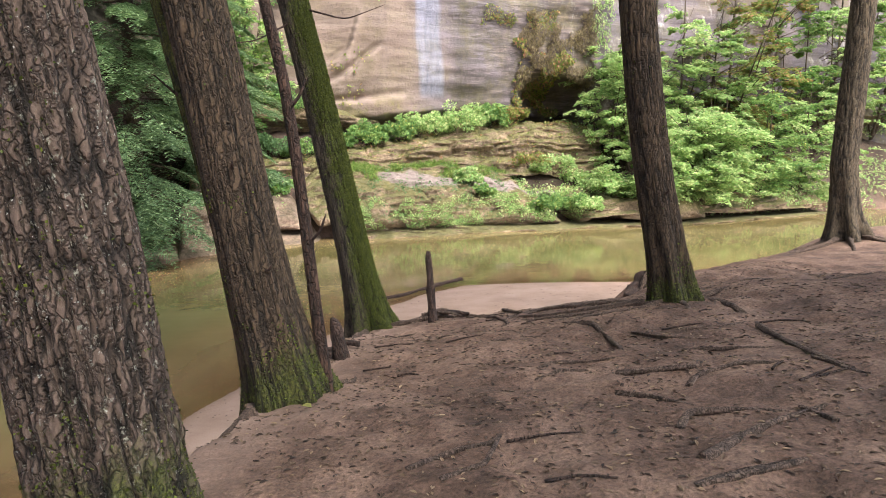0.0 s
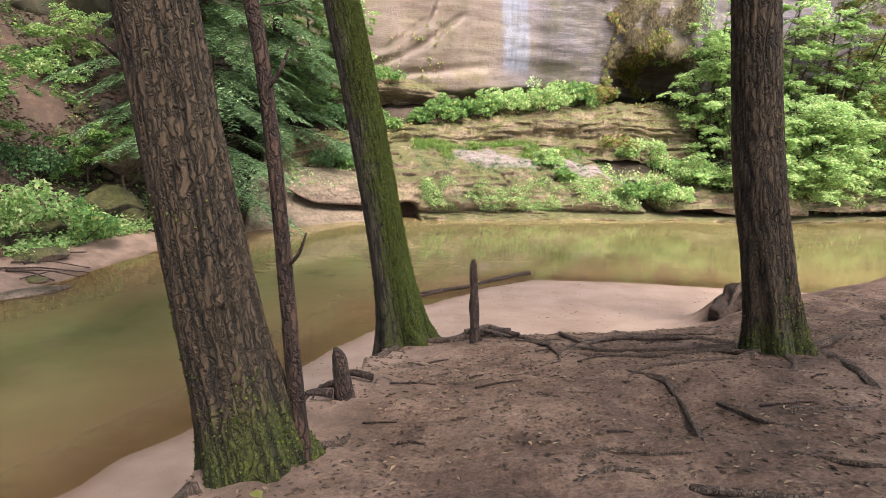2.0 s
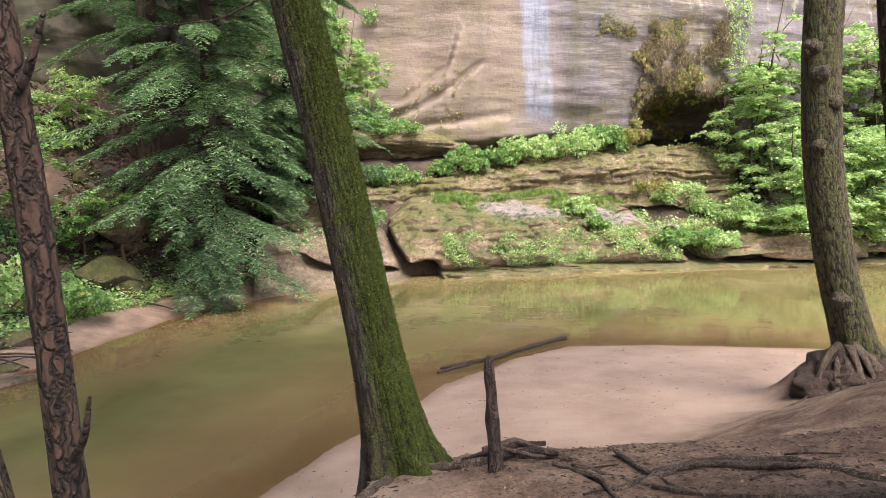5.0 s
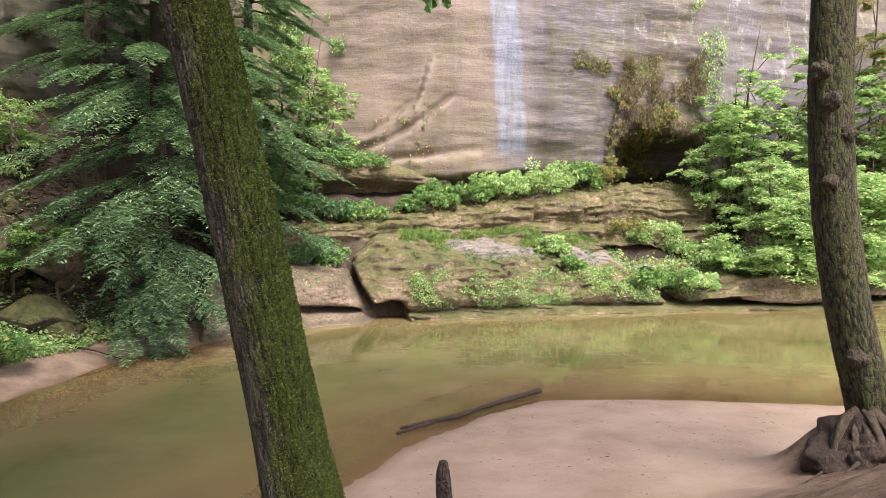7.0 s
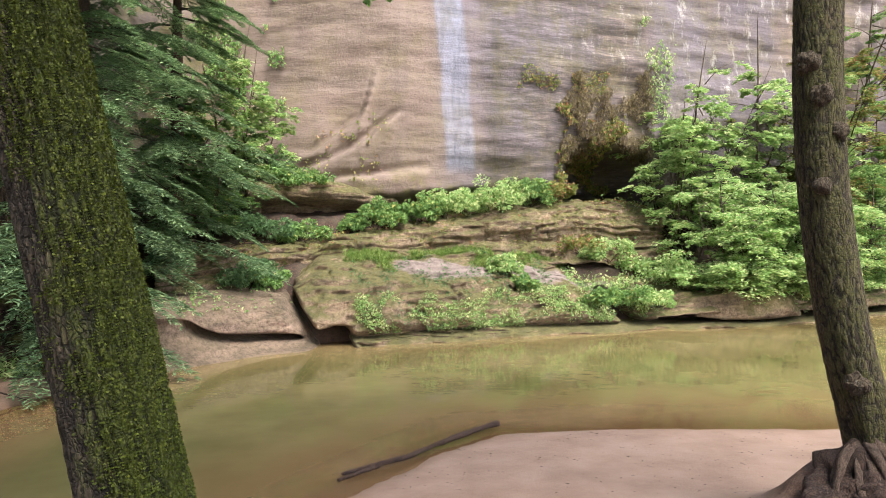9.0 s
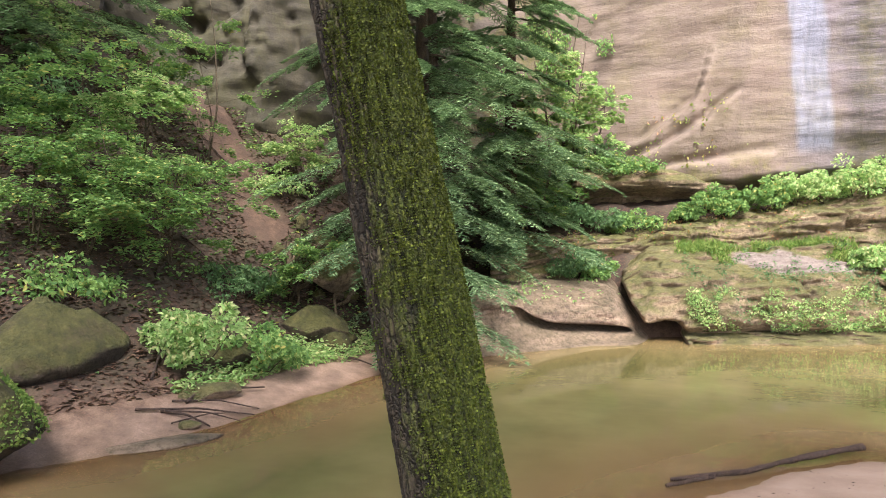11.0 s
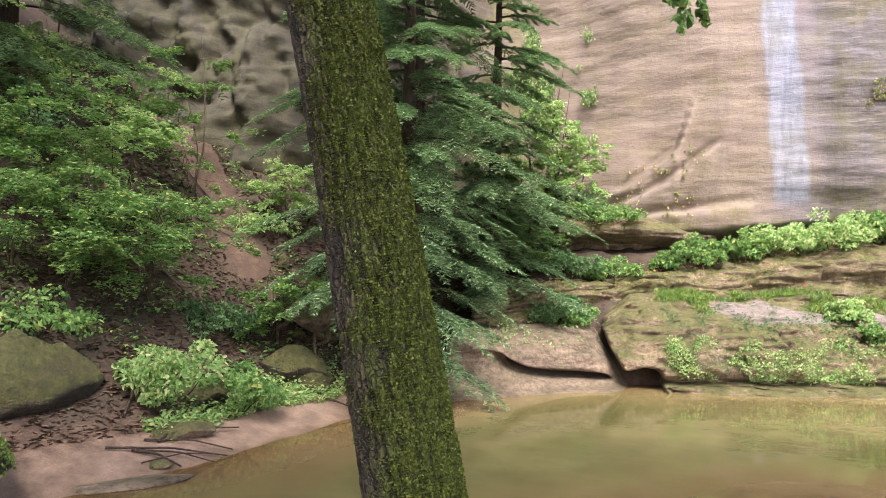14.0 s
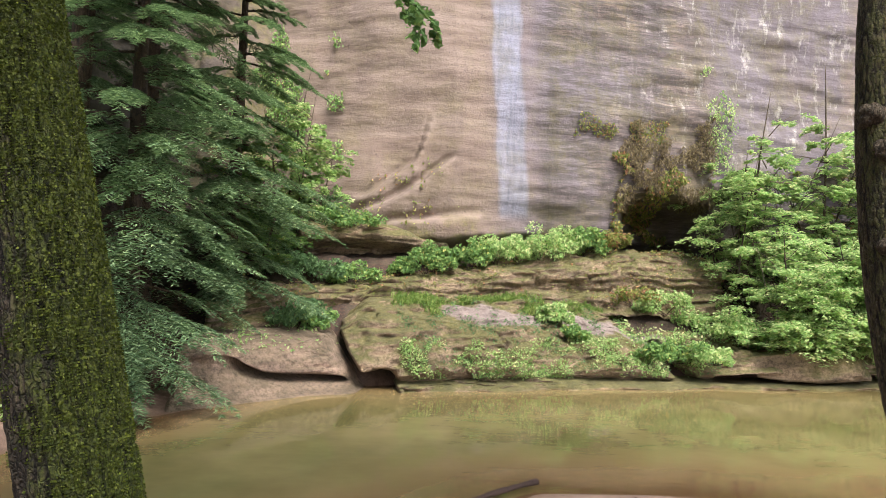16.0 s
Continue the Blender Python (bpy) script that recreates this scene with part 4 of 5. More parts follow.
# hemlocks: every bough carries flat fronds of needle-lined twigs
def frond(origin, way, length, droop):
    """Places and tip directions of the needle tufts along the twigs of one feathery frond."""
    way = np.asarray(way, float) / np.linalg.norm(way)
    side = np.cross(way, (0, 0, 1.0))
    side /= np.linalg.norm(side) + 1e-9
    cs, ls = [], []
    for i in range(11):
        u = (i + rng.uniform(0.2, 0.9)) / 11
        for sign in (-1, 1):
            reach = length * (0.42 * min(1.0, u * 3 + 0.25) * (1.1 - u))
            twig = way * 0.75 + side * sign * 0.75
            k = np.linspace(0.15, 1.0, 4)[:, None]
            c = np.asarray(origin) + way * u * length + twig * reach * k
            c[:, 2] -= droop * length * u**2 + (0.35 * reach * k[:, 0] ** 2) - rng.normal(0, 0.015)
            cs.append(c)
            ls.append(np.repeat((twig - (0, 0, 0.35))[None], 4, 0))
    return np.vstack(cs), np.vstack(ls)


def hemlock(label, at, height, radius, boughs, lean, low, stem=0.24, mat=None, face=None, spread=(2.0, 3.6)):
    thing = empty("hemlock", at)
    at = np.array(at, float)
    tip = np.array([lean[0], lean[1], height])
    limb("trunk", [(0, 0, -0.4, stem * 1.25), (*(tip * 0.1), stem), (*(tip * 0.5), stem * 0.72), (*tip, 0.04)], BARK_BROWN, thing, 60, 18, 0.05)
    cs, ls = [], []
    for k in range(boughs):
        f = low + (1 - low) * ((k + rng.uniform(0, 1)) / boughs) ** 1.15
        a = rng.uniform(0, 2 * np.pi) if face is None else face + rng.normal(0, 1.0)
        way = np.array([math.cos(a), math.sin(a), rng.uniform(-0.15, 0.2)])
        way /= np.linalg.norm(way)
        length = rng.uniform(*spread) * (1.1 - 0.75 * max(0.0, f - 0.3)) * radius
        root = tip * f
        limb("branch", [(*root, 0.04), (*(root + way * length * 0.5 - (0, 0, 0.08 * length)), 0.022), (*(root + way * length * 0.95 - (0, 0, 0.3 * length)), 0.006)], BARK_BROWN, thing, 10, 5)
        for j in range(11):
            u = 0.2 + 0.08 * j
            sub = root + way * length * u - (0, 0, 0.3 * length * u**2)
            turn = (-1) ** j * rng.uniform(0.35, 0.95) * (1.1 - 0.7 * u)
            w2 = np.array([way[0] * math.cos(turn) - way[1] * math.sin(turn), way[0] * math.sin(turn) + way[1] * math.cos(turn), rng.uniform(-0.35, -0.1)])
            c, l = frond(at + sub, w2, length * rng.uniform(0.26, 0.42), 0.35)
            cs.append(c)
            ls.append(l)
    leaf_part(thing, cs, ls, 0.17, mat or NEEDLE, 0.75, 0.24, simple=True)
    return tagged(thing, label, "tree")


hemlock("tall dark hemlock drooping over the far shore", (-6.4, 25.0, ground_z(-6.4, 25.0)), 17, 1.0, 84, (0.3, -0.4), 0.04, face=-0.9)
hemlock("old hemlock beside the creek bend", (-7.0, 27.4, ground_z(-7.0, 27.4)), 18, 1.05, 64, (0.2, -0.3), 0.1, face=-0.5)
hemlock("shaded hemlock on the leaf-covered slope", (-17.5, 21.5, ground_z(-17.5, 21.5)), 13, 1.1, 54, (0.5, -0.3), 0.05, face=-0.8)
hemlock("shaded hemlock high on the slope", (-20.5, 18.0, ground_z(-20.5, 18.0)), 12, 1.1, 50, (0.5, -0.2), 0.05, face=-0.5)

hemlock("young hemlock at the cliff corner", (-5.0, 29.2, ground_z(-5.0, 29.2)), 13, 0.8, 60, (0.4, -0.5), 0.08, face=-1.0)
hemlock("shaded hemlock in front of the dark cliff", (-9.9, 28.6, ground_z(-9.9, 28.6)), 16, 0.8, 60, (0.2, -0.3), 0.2, face=-0.9)

# tall trunk behind the stump
bg_base = ground_z(-9.1, 27.0)
slope_tree, _ = tree("tree", "straight shaded trunk on the far slope", [(-9.1, 27.0, bg_base - 0.2, 0.42), (-9.05, 27, bg_base + 0.8, 0.33), (-8.9, 27, 9, 0.3), (-8.7, 27, 18, 0.2)], BARK_BROWN, 0.02, 6, 1.5, 60, 160, 5, 0.8, None, 0.5, 31.0, 8.0)

# saplings and shrubs of the slope across the water
for label, x, y, h, n, s, mat, reach, face, lean in (
    ("layered green sapling leaning from the slope", -13.4, 19.6, 3.4, 20, 0.17, LEAF, (1.2, 2.6), -0.9, (0.8, -0.4)),
    ("broad-leaved green sapling above the shore", -11.1, 20.2, 2.6, 18, 0.17, LEAF, (1.1, 2.3), -0.7, (0.9, -0.5)),
    ("slender sapling with yellow-edged leaf layers", -16.2, 22.3, 5.2, 16, 0.17, LEAF_BRIGHT, (1.2, 2.4), -0.9, (0.4, -0.3)),
    ("thin sapling under the cliff", -13.2, 24.2, 5.5, 18, 0.16, LEAF, (0.9, 2.0), -0.9, (0.6, -0.4)),
    ("low leafy sapling below the cliff foot", -11.3, 26.6, 2.2, 14, 0.16, LEAF_BRIGHT, (0.8, 1.6), -1.2, (0.2, -0.3)),
    ("young leafy sapling beside the moss stump", -9.6, 23.0, 2.0, 12, 0.16, LEAF, (0.8, 1.5), -0.9, (0.3, -0.3)),
) + (
    ("leafy sapling over the mossy boulder", -12.0, 18.6, 3.0, 18, 0.17, LEAF, (1.2, 2.4), -0.7, (0.9, -0.4)),
    ("bright leafy sapling on the slope", -12.6, 21.0, 3.6, 18, 0.17, LEAF_BRIGHT, (1.1, 2.2), -0.8, (0.8, -0.4)),
    ("green sapling high on the slope", -17.6, 19.6, 4.2, 18, 0.17, LEAF_BRIGHT, (1.2, 2.4), -0.7, (0.8, -0.4)),
    ("low sapling in the leaf litter", -12.4, 17.6, 2.2, 12, 0.16, LEAF, (0.9, 1.8), -0.7, (0.5, -0.3)),
    ("leafy sapling on the upper slope", -15.6, 18.6, 2.6, 14, 0.17, LEAF_BLUE, (1.0, 2.0), -0.8, (0.5, -0.3)),
):
    sapling(label, (x, y, ground_z(x, y) - 0.03), h, int(n * 1.3), s * 0.85, mat, 230, lean=lean, reach=reach, face=face, low=0.4, stem=0.035)
for label, x, y, w, h, n, mat, s in (
    ("bright green bush hanging over the shore", -8.9, 18.6, 0.95, 1.3, 1100, LEAF_BRIGHT, 0.15),
    ("green bush beside a mossy rock", -8.0, 19.4, 0.7, 1.0, 700, LEAF, 0.14),
    ("dark green undergrowth on the slope", -10.2, 21.6, 0.9, 0.8, 700, LEAF_BLUE, 0.14),
    ("dark green undergrowth under saplings", -13.0, 22.4, 1.2, 0.9, 800, LEAF, 0.14),
    ("green ferny undergrowth at the cliff foot", -11.6, 25.6, 0.9, 0.7, 700, LEAF_BRIGHT, 0.13),
    ("low green plants by the tree foot", -8.3, 25.4, 0.8, 0.6, 500, LEAF_BLUE, 0.13),
    ("dense leaves on the shaded slope", -15.0, 20.2, 1.3, 1.0, 900, LEAF_BLUE, 0.15),
    ("leafy plants above the boulder", -11.2, 17.2, 0.9, 0.8, 600, LEAF, 0.15),
):
    shrub(label, (x, y, ground_z(x, y) - 0.02), w * 1.2, h * 1.15, n * 2, s * 0.85, mat, lumps=16)
cover = on_ground(-8.6, -5.6, 17.2, 23.6, 9000, lambda x, y: (away(x, y, FAR_WATER) > 0.9 + 0.3 * fbm(x, y, 2.0, 2)) & (away(x, y, FAR_WATER) < 2.2), 0.14)
scatter_stuff("ground_cover", "bright low leafy ground cover above the sandy shore", cover, 0.11, LEAF_BRIGHT, 0.6)
cover = on_ground(-19, -5.5, 14.5, 29, 15000, lambda x, y: (away(x, y, FAR_WATER) > 1.6) & (fbm(x * 0.9, y * 0.9, 6.0, 3) > 0.1) & (abs(away(x, y, SLIDE)) > 0.8), 0.12)
scatter_stuff("ground_cover", "scattered seedlings in brown leaf litter", cover, 0.13, LEAF, 0.6)
cover = on_ground(-19, -5.5, 15, 29, 34000, lambda x, y: (away(x, y, FAR_WATER) > 1.4) & (abs(away(x, y, SLIDE)) > 0.7), 0.015)
LITTER = leaf_material("fallen_brown_leaves", [(0.0, (0.03, 0.016, 0.012)), (0.5, (0.075, 0.038, 0.026)), (1.0, (0.17, 0.095, 0.07))], 0.1)
scatter_stuff("leaf_litter", "fallen brown leaves covering the slope", cover, 0.12, LITTER, 0.85)

# shrubs along the upper ledge
for k, (x, dz, mat, w, h) in enumerate(((0.5, 0, LEAF, 0.55, 0.7), (1.3, 0, LEAF, 0.65, 0.95), (2.2, 0, LEAF, 0.7, 1.0), (3.1, 0, LEAF, 0.75, 1.1), (4.0, 0, LEAF_BRIGHT, 0.8, 1.25), (4.9, 0, LEAF_BRIGHT, 0.85, 1.4), (5.8, 0, LEAF_BRIGHT, 0.85, 1.4), (6.7, 0, LEAF_BRIGHT, 0.8, 1.25), (7.6, 0, LEAF, 0.75, 1.1), (8.6, 0, LEAF_TURN, 0.7, 0.8))):
    y = float(curve(x, FAR_WATER)) + 4.35
    shrub("leafy green shrub on the rock ledge", (x, y + 0.3, high_z(x, y + 0.3)), w * rng.uniform(0.8, 1.25), h * rng.uniform(0.8, 1.45), 1700, 0.12, mat, lumps=18, group="shrubs along the ledge")
for label, x, y, w, h, n, mat in (
    ("bright green bush on the rock shelf", 5.8, 30.7, 0.55, 0.75, 700, LEAF_BRIGHT),
    ("dark green bush on the rock shelf", 6.5, 30.2, 0.4, 0.6, 450, LEAF),
    ("blue-green bush beside the pink rock", -2.9, 29.4, 0.8, 1.0, 900, LEAF_BLUE),
    ("dark green bush behind the pink rock", -2.2, 29.6, 0.6, 0.7, 700, LEAF),
    ("leafy plants hanging over the ledge edge", -3.4, 31.4, 0.8, 0.7, 800, LEAF_BLUE),
    ("leafy plants hanging over the ledge edge", -2.2, 31.6, 0.8, 0.7, 800, LEAF_BLUE),
    ("leafy plants in the shade of the overhang", -1.2, 31.7, 0.8, 0.6, 800, LEAF),
    ("dark leafy plants below the overhang", -3.0, 32.4, 1.0, 0.9, 900, LEAF_BLUE),
    ("dark leafy plants at the cliff corner", -4.6, 32.6, 1.1, 1.6, 1200, LEAF_BLUE),
    ("leafy bush on the cliff corner", -5.4, 31.8, 1.1, 2.0, 1200, LEAF),
    ("leafy plants on the ledge end", -4.0, 31.6, 0.9, 0.8, 700, LEAF_BLUE),
    ("dark leafy plants under the overhang", -2.4, 32.0, 0.8, 0.7, 600, LEAF),
    ("trailing leaves on the ledge", -1.0, 31.9, 0.7, 0.5, 450, LEAF),
    ("green bush under the cave", 10.6, 33.2, 0.9, 0.9, 800, LEAF_BRIGHT),
    ("green bush on the rock step", 11.9, 33.2, 0.9, 0.9, 800, LEAF_BRIGHT),
    ("low bush with reddish leaves", 9.3, 33.2, 0.7, 0.7, 500, LEAF_TURN),
    ("ferny green plants under the sapling", 12.8, 31.9, 1.0, 0.9, 900, LEAF_BRIGHT),
    ("green plants above the notch", 10.6, 31.0, 0.8, 0.8, 700, LEAF),
) + (
    ("trailing vine over the notch", 9.2, 30.2, 0.5, 0.7, 600, LEAF),
    ("green weeds on the low shelf", 11.3, 30.6, 0.9, 0.6, 600, LEAF_BRIGHT),
    ("green plants by the water", 14.0, 31.2, 0.8, 0.7, 500, LEAF),
    ("green bush on the far bank", 16.6, 32.6, 1.1, 1.2, 900, LEAF),
    ("green bush on the far bank", 18.6, 33.4, 1.2, 1.3, 900, LEAF_BRIGHT),
    ("pale green bush on the far bank", 21.0, 34.6, 1.3, 1.5, 1000, LEAF_BRIGHT),
    ("green bush on the far bank", 24.0, 35.6, 1.4, 1.6, 1000, LEAF),
    ("tall weeds at the far water's edge", 26.5, 35.6, 1.3, 1.2, 900, LEAF_BRIGHT),
):
    shrub(label, (x, y, high_z(x, y)), w * 1.15, h * 1.15, n * 2, 0.125, mat, lumps=16)
for label, x, y, h, n, mat, reach, lean, low in (
    ("pale green layered sapling beside the shelf", 14.5, 31.7, 4.3, 22, LEAF_BRIGHT, (1.1, 2.4), (-0.3, -0.3), 0.15),
    ("pale layered sapling with drooping branches", 16.2, 31.6, 4.2, 26, LEAF_BRIGHT, (1.2, 2.6), (-0.2, -0.5), 0.1),
    ("pale green sapling on the far bank", 18.6, 32.4, 5.0, 26, LEAF_BRIGHT, (1.3, 2.8), (0, -0.5), 0.1),
    ("green sapling over the far bank", 21.6, 33.6, 5.5, 24, LEAF, (1.4, 3.0), (0, -0.6), 0.1),
    ("green sapling over the far bank", 25.0, 35.2, 6.0, 24, LEAF_BRIGHT, (1.5, 3.2), (0, -0.6), 0.1),
) + (
    ("pale green sapling at the water's edge", 15.0, 31.4, 3.0, 18, LEAF_BRIGHT, (1.0, 2.2), (-0.3, -0.4), 0.15),
    ("pale green sapling over the low shelf", 16.8, 31.6, 3.8, 22, LEAF_BRIGHT, (1.1, 2.4), (-0.3, -0.5), 0.15),
    ("pale green sapling over the low shelf", 17.4, 31.8, 4.8, 24, LEAF_BRIGHT, (1.2, 2.6), (0.0, -0.5), 0.12),
    ("leafy young tree below the pale cliff", 13.9, 34.6, 6.5, 20, LEAF_BRIGHT, (0.9, 1.8), (0.3, -0.4), 0.3),
    ("leafy young tree below the pale cliff", 19.6, 35.0, 9.0, 30, LEAF_BRIGHT, (1.3, 2.8), (0.2, -0.4), 0.15),
    ("yellow-green young tree beside the vines", 14.8, 34.4, 9.0, 30, LEAF_BRIGHT, (1.0, 2.2), (0.2, -0.4), 0.3),
    ("yellow-green young tree below the cliff", 17.6, 35.4, 10.0, 32, LEAF_BRIGHT, (1.3, 2.6), (0.2, -0.4), 0.25),
    ("tall yellowing tree on the far bank", 21.0, 36.4, 12.0, 34, LEAF_TURN, (1.6, 3.2), (0.2, -0.5), 0.2),
    ("tall green tree on the far bank", 25.0, 38.0, 13.0, 36, LEAF, (1.8, 3.6), (0.2, -0.5), 0.15),
    ("tall green tree on the far bank", 29.5, 39.5, 13.0, 34, LEAF_BRIGHT, (1.8, 3.6), (0.2, -0.5), 0.12),
    ("tall shaded tree on the far bank", 34.0, 41.0, 14.0, 34, LEAF, (2.0, 4.0), (0.2, -0.5), 0.1),
    ("light green young tree against the cliff", -3.6, 32.6, 7.0, 26, LEAF_BRIGHT, (0.8, 1.7), (0.6, -0.6), 0.3),
    ("green young tree beside the hemlock", -4.6, 31.0, 6.0, 26, LEAF, (0.9, 1.9), (0.2, -0.4), 0.2),
):
    sapling(label, (x, y, high_z(x, y)), h, int(n * (1.7 if h < 8 else 2.4)), 0.16 if h < 8 else 0.2, mat, 260, lean=lean, reach=reach, low=low, droop=0.25, face=-1.5, stem=0.035 + 0.004 * h)

cover = on_ground(8.5, 42, 29.8, 42, 26000, lambda x, y: (away(x, y, FAR_WATER) > 1.0) & (fbm(x * 0.4, y * 0.4, 6.0, 3) > -0.12), 0.3)
scatter_stuff("ground_cover", "dense green undergrowth on the far bank", cover, 0.16, LEAF_BRIGHT, 0.5)

# vines on the cliff
def on_cliff(x0, x1, z0, z1, count, out, keep):
    x, z = rng.uniform(x0, x1, count), rng.uniform(z0, z1, count)
    ok = keep(x, z)
    x, z = x[ok], z[ok]
    return np.stack([x, cliff_face(x, z) - abs(rng.normal(0, out, len(x))) - 0.03, z], 1)


down = np.array([[0.0, -0.4, -1.0]])
for name, label, box, count, out, mat, size, cut, seed in (
    ("vine", "dry brown vine mat hanging on the cliff", (9.0, 13.6, 6.4, 10.6), 12000, 0.3, LEAF_DRY, 0.2, -0.2, 3.0),
    ("vine", "green and reddish creeper beside the cave", (8.8, 12.4, 5.2, 8.8), 6500, 0.3, LEAF_TURN, 0.15, -0.1, 8.0),
    ("vine", "bright climbing vine on the cliff", (12.9, 14.6, 5.0, 12.8), 2600, 0.25, LEAF_BRIGHT, 0.13, 0.02, 5.0),
    ("vine", "yellow-green growth on the cliff ledge", (7.0, 11.5, 9.3, 10.3), 1600, 0.08, LEAF_TURN, 0.1, 0.0, 2.0),
    ("vine", "leafy growth on the shaded cliff edge", (-6.8, -2.0, 4.6, 13.5), 14000, 0.35, LEAF, 0.14, -0.05, 6.0),
    ("vine", "sparse leaves in the carved ledge", (-1.6, 2.6, 5.2, 8.2), 420, 0.1, LEAF_TURN, 0.14, 0.18, 4.0),
):
    pts = on_cliff(*box, count, out, lambda x, z: fbm(x * 1.3 + z * 0.4, z * 1.1 - x * 0.3, seed, 4) - 0.35 * np.maximum(abs(2 * (x - box[0]) / (box[1] - box[0]) - 1), abs(2 * (z - box[2]) / (box[3] - box[2]) - 1)) ** 3 > cut)
    scatter_stuff(name, label, pts, size, mat, 0.25, down, 0.5 if mat is not LEAF_DRY else 0.12, "vine")

# grass and small plants on the shelves
grass = on_surface(SHELF, lambda x, y, z: (z > 1.9) & (x > 0.2) & (x < 9.5) & (y > 30.2 + 0.12 * x) & (np.hypot((x - 3.7) / 1.9, (y - 30.75) / 0.75) > 1) & (np.hypot((x - 7.0) / 1.1, (y - 31.5) / 0.7) > 1) & (fbm(x * 0.9, y * 1.2, 2.0, 3) > -0.05), 9000, 0.1)
scatter_stuff("grass", "bright grass along the rock terrace", grass, 0.2, GRASS, 0.15, np.array([[0, -0.3, 1.2]]), 0.14, "grass")
weeds = on_surface(SHELF, lambda x, y, z: (z > 0.35) & (z < 1.5) & (x > 0.6) & (x < 11) & (fbm(x * 1.7, z * 2.2, 5.0, 4) > 0.04), 8000, 0.07)
scatter_stuff("ground_cover", "small leafy plants clinging to the mossy rock", weeds, 0.085, LEAF_BRIGHT, 0.4)
weeds = on_surface(SHELF, lambda x, y, z: (z > 0.4) & (x > 0.4) & (x < 12) & (fbm(x * 2.3, z * 2.6, 15.0, 4) > 0.12), 5000, 0.04)
scatter_stuff("ground_cover", "dark small leaves creeping over the mossy rock", weeds, 0.08, LEAF_BLUE, 0.4)
weeds = on_surface(SHELF, lambda x, y, z: (x > 8.5) & (x < 25) & (z > 0.5) & (fbm(x * 0.6, y * 0.8, 9.0, 3) > -0.05), 5000, 0.12)
scatter_stuff("ground_cover", "green weeds over the low rock shelf", weeds, 0.13, LEAF_BRIGHT, 0.4)
weeds = on_surface(UPPER, lambda x, y, z: (z > 2.4) & (fbm(x * 1.3, z * 1.2, 1.0, 3) > 0.0), 4200, 0.06)
scatter_stuff("ground_cover", "sparse small plants on the upper ledge", weeds, 0.1, LEAF_TURN, 0.4)
weeds = on_surface(BLOCK, lambda x, y, z: (z > 1.2) & (fbm(x * 1.1, y * 1.1, 3.0, 3) > 0.05), 260, 0.08)
scatter_stuff("ground_cover", "few small plants on the pink rock block", weeds, 0.11, LEAF_BRIGHT, 0.5)


# ---- boulders, logs, driftwood ----
def boulder(name, label, at, size, seed, mat, turn=0.0, rough=0.25, detail=5, facets=9, undercut=0.0):
    bm = bmesh.new()
    bmesh.ops.create_icosphere(bm, subdivisions=detail, radius=1.0)
    v = np.array([x.co[:] for x in bm.verts])
    faces = [[x.index for x in f.verts] for f in bm.faces]
    bm.free()
    v = np.sign(v) * abs(v) ** (0.8 if facets else 1.0)
    v = v * (1 + rough * fbm(v[:, 0] * 1.1 + seed, v[:, 1] * 1.1, v[:, 2] * 1.1, 4) + 0.16 * fbm(v[:, 0] * 4 + seed, v[:, 1] * 4, v[:, 2] * 4, 4))[:, None]
    for k in range(facets):
        nrm = np.array([math.sin(seed + k * 2.4), math.cos(seed * 1.7 + k * 1.9), math.sin(seed * 0.6 + k * 3.1) * 0.8])
        nrm /= np.linalg.norm(nrm)
        v = v - nrm * (np.maximum(v @ nrm - 0.68, 0) * 0.85)[:, None]
    v[:, :2] *= (1 - undercut * (1 - smooth(-0.45, -0.05, v[:, 2])))[:, None]
    v = v * size * 1.12
    c, s = math.cos(turn), math.sin(turn)
    v = np.stack([v[:, 0] * c - v[:, 1] * s, v[:, 0] * s + v[:, 1] * c, v[:, 2]], 1)
    ob = mesh_object(name, v, faces, mat)
    ob.location = at
    return tagged(ob, label, "rock")


big_boulder = boulder("boulder", "large bright moss-covered boulder at the water", (-9.2, 13.4, 0.75), (1.3, 1.1, 1.15), 3.0, ROCK_MOSS, 0.4, 0.35, 5, 11, 0.3)
boulder("boulder", "tall mossy boulder with a dark hollow below", (-10.75, 16.3, 1.05), (1.3, 1.1, 1.2), 9.0, ROCK_MOSS, 0.9, 0.5, 5, 12, 0.4)
boulder("rock", "brown mossy rock among the bushes", (-8.7, 19.2, ground_z(-8.7, 19.2) + 0.25), (0.55, 0.45, 0.35), 14.0, ROCK_MOSS, 0.2)
boulder("rock", "flat stone slab in the shallows", (-7.35, 15.7, 0.0), (0.95, 0.32, 0.09), 18.0, ROCK_PINK, 0.9, 0.15)
boulder("rock", "flat brown stone on the shore", (-8.0, 17.6, ground_z(-8.0, 17.6) + 0.06), (0.6, 0.35, 0.14), 22.0, ROCK, 0.8, 0.2)
boulder("rock", "small grey stone in driftwood", (-7.5, 16.5, 0.08), (0.22, 0.16, 0.1), 25.0, ROCK, 0.1, 0.2, 3)
boulder("rock", "mossy rock on the slope", (-8.3, 22.3, ground_z(-8.3, 22.3) + 0.25), (0.8, 0.6, 0.5), 28.0, ROCK_MOSS, 0.5)
boulder("rock", "shaded rock under the slope tree", (-9.0, 24.6, ground_z(-9.0, 24.6) + 0.2), (0.9, 0.7, 0.55), 33.0, ROCK, 0.7)
boulder("rock", "long low mossy ledge rock at the water", (15.2, 31.0, 0.75), (2.4, 0.8, 0.5), 37.0, ROCK, 0.15, 0.2)
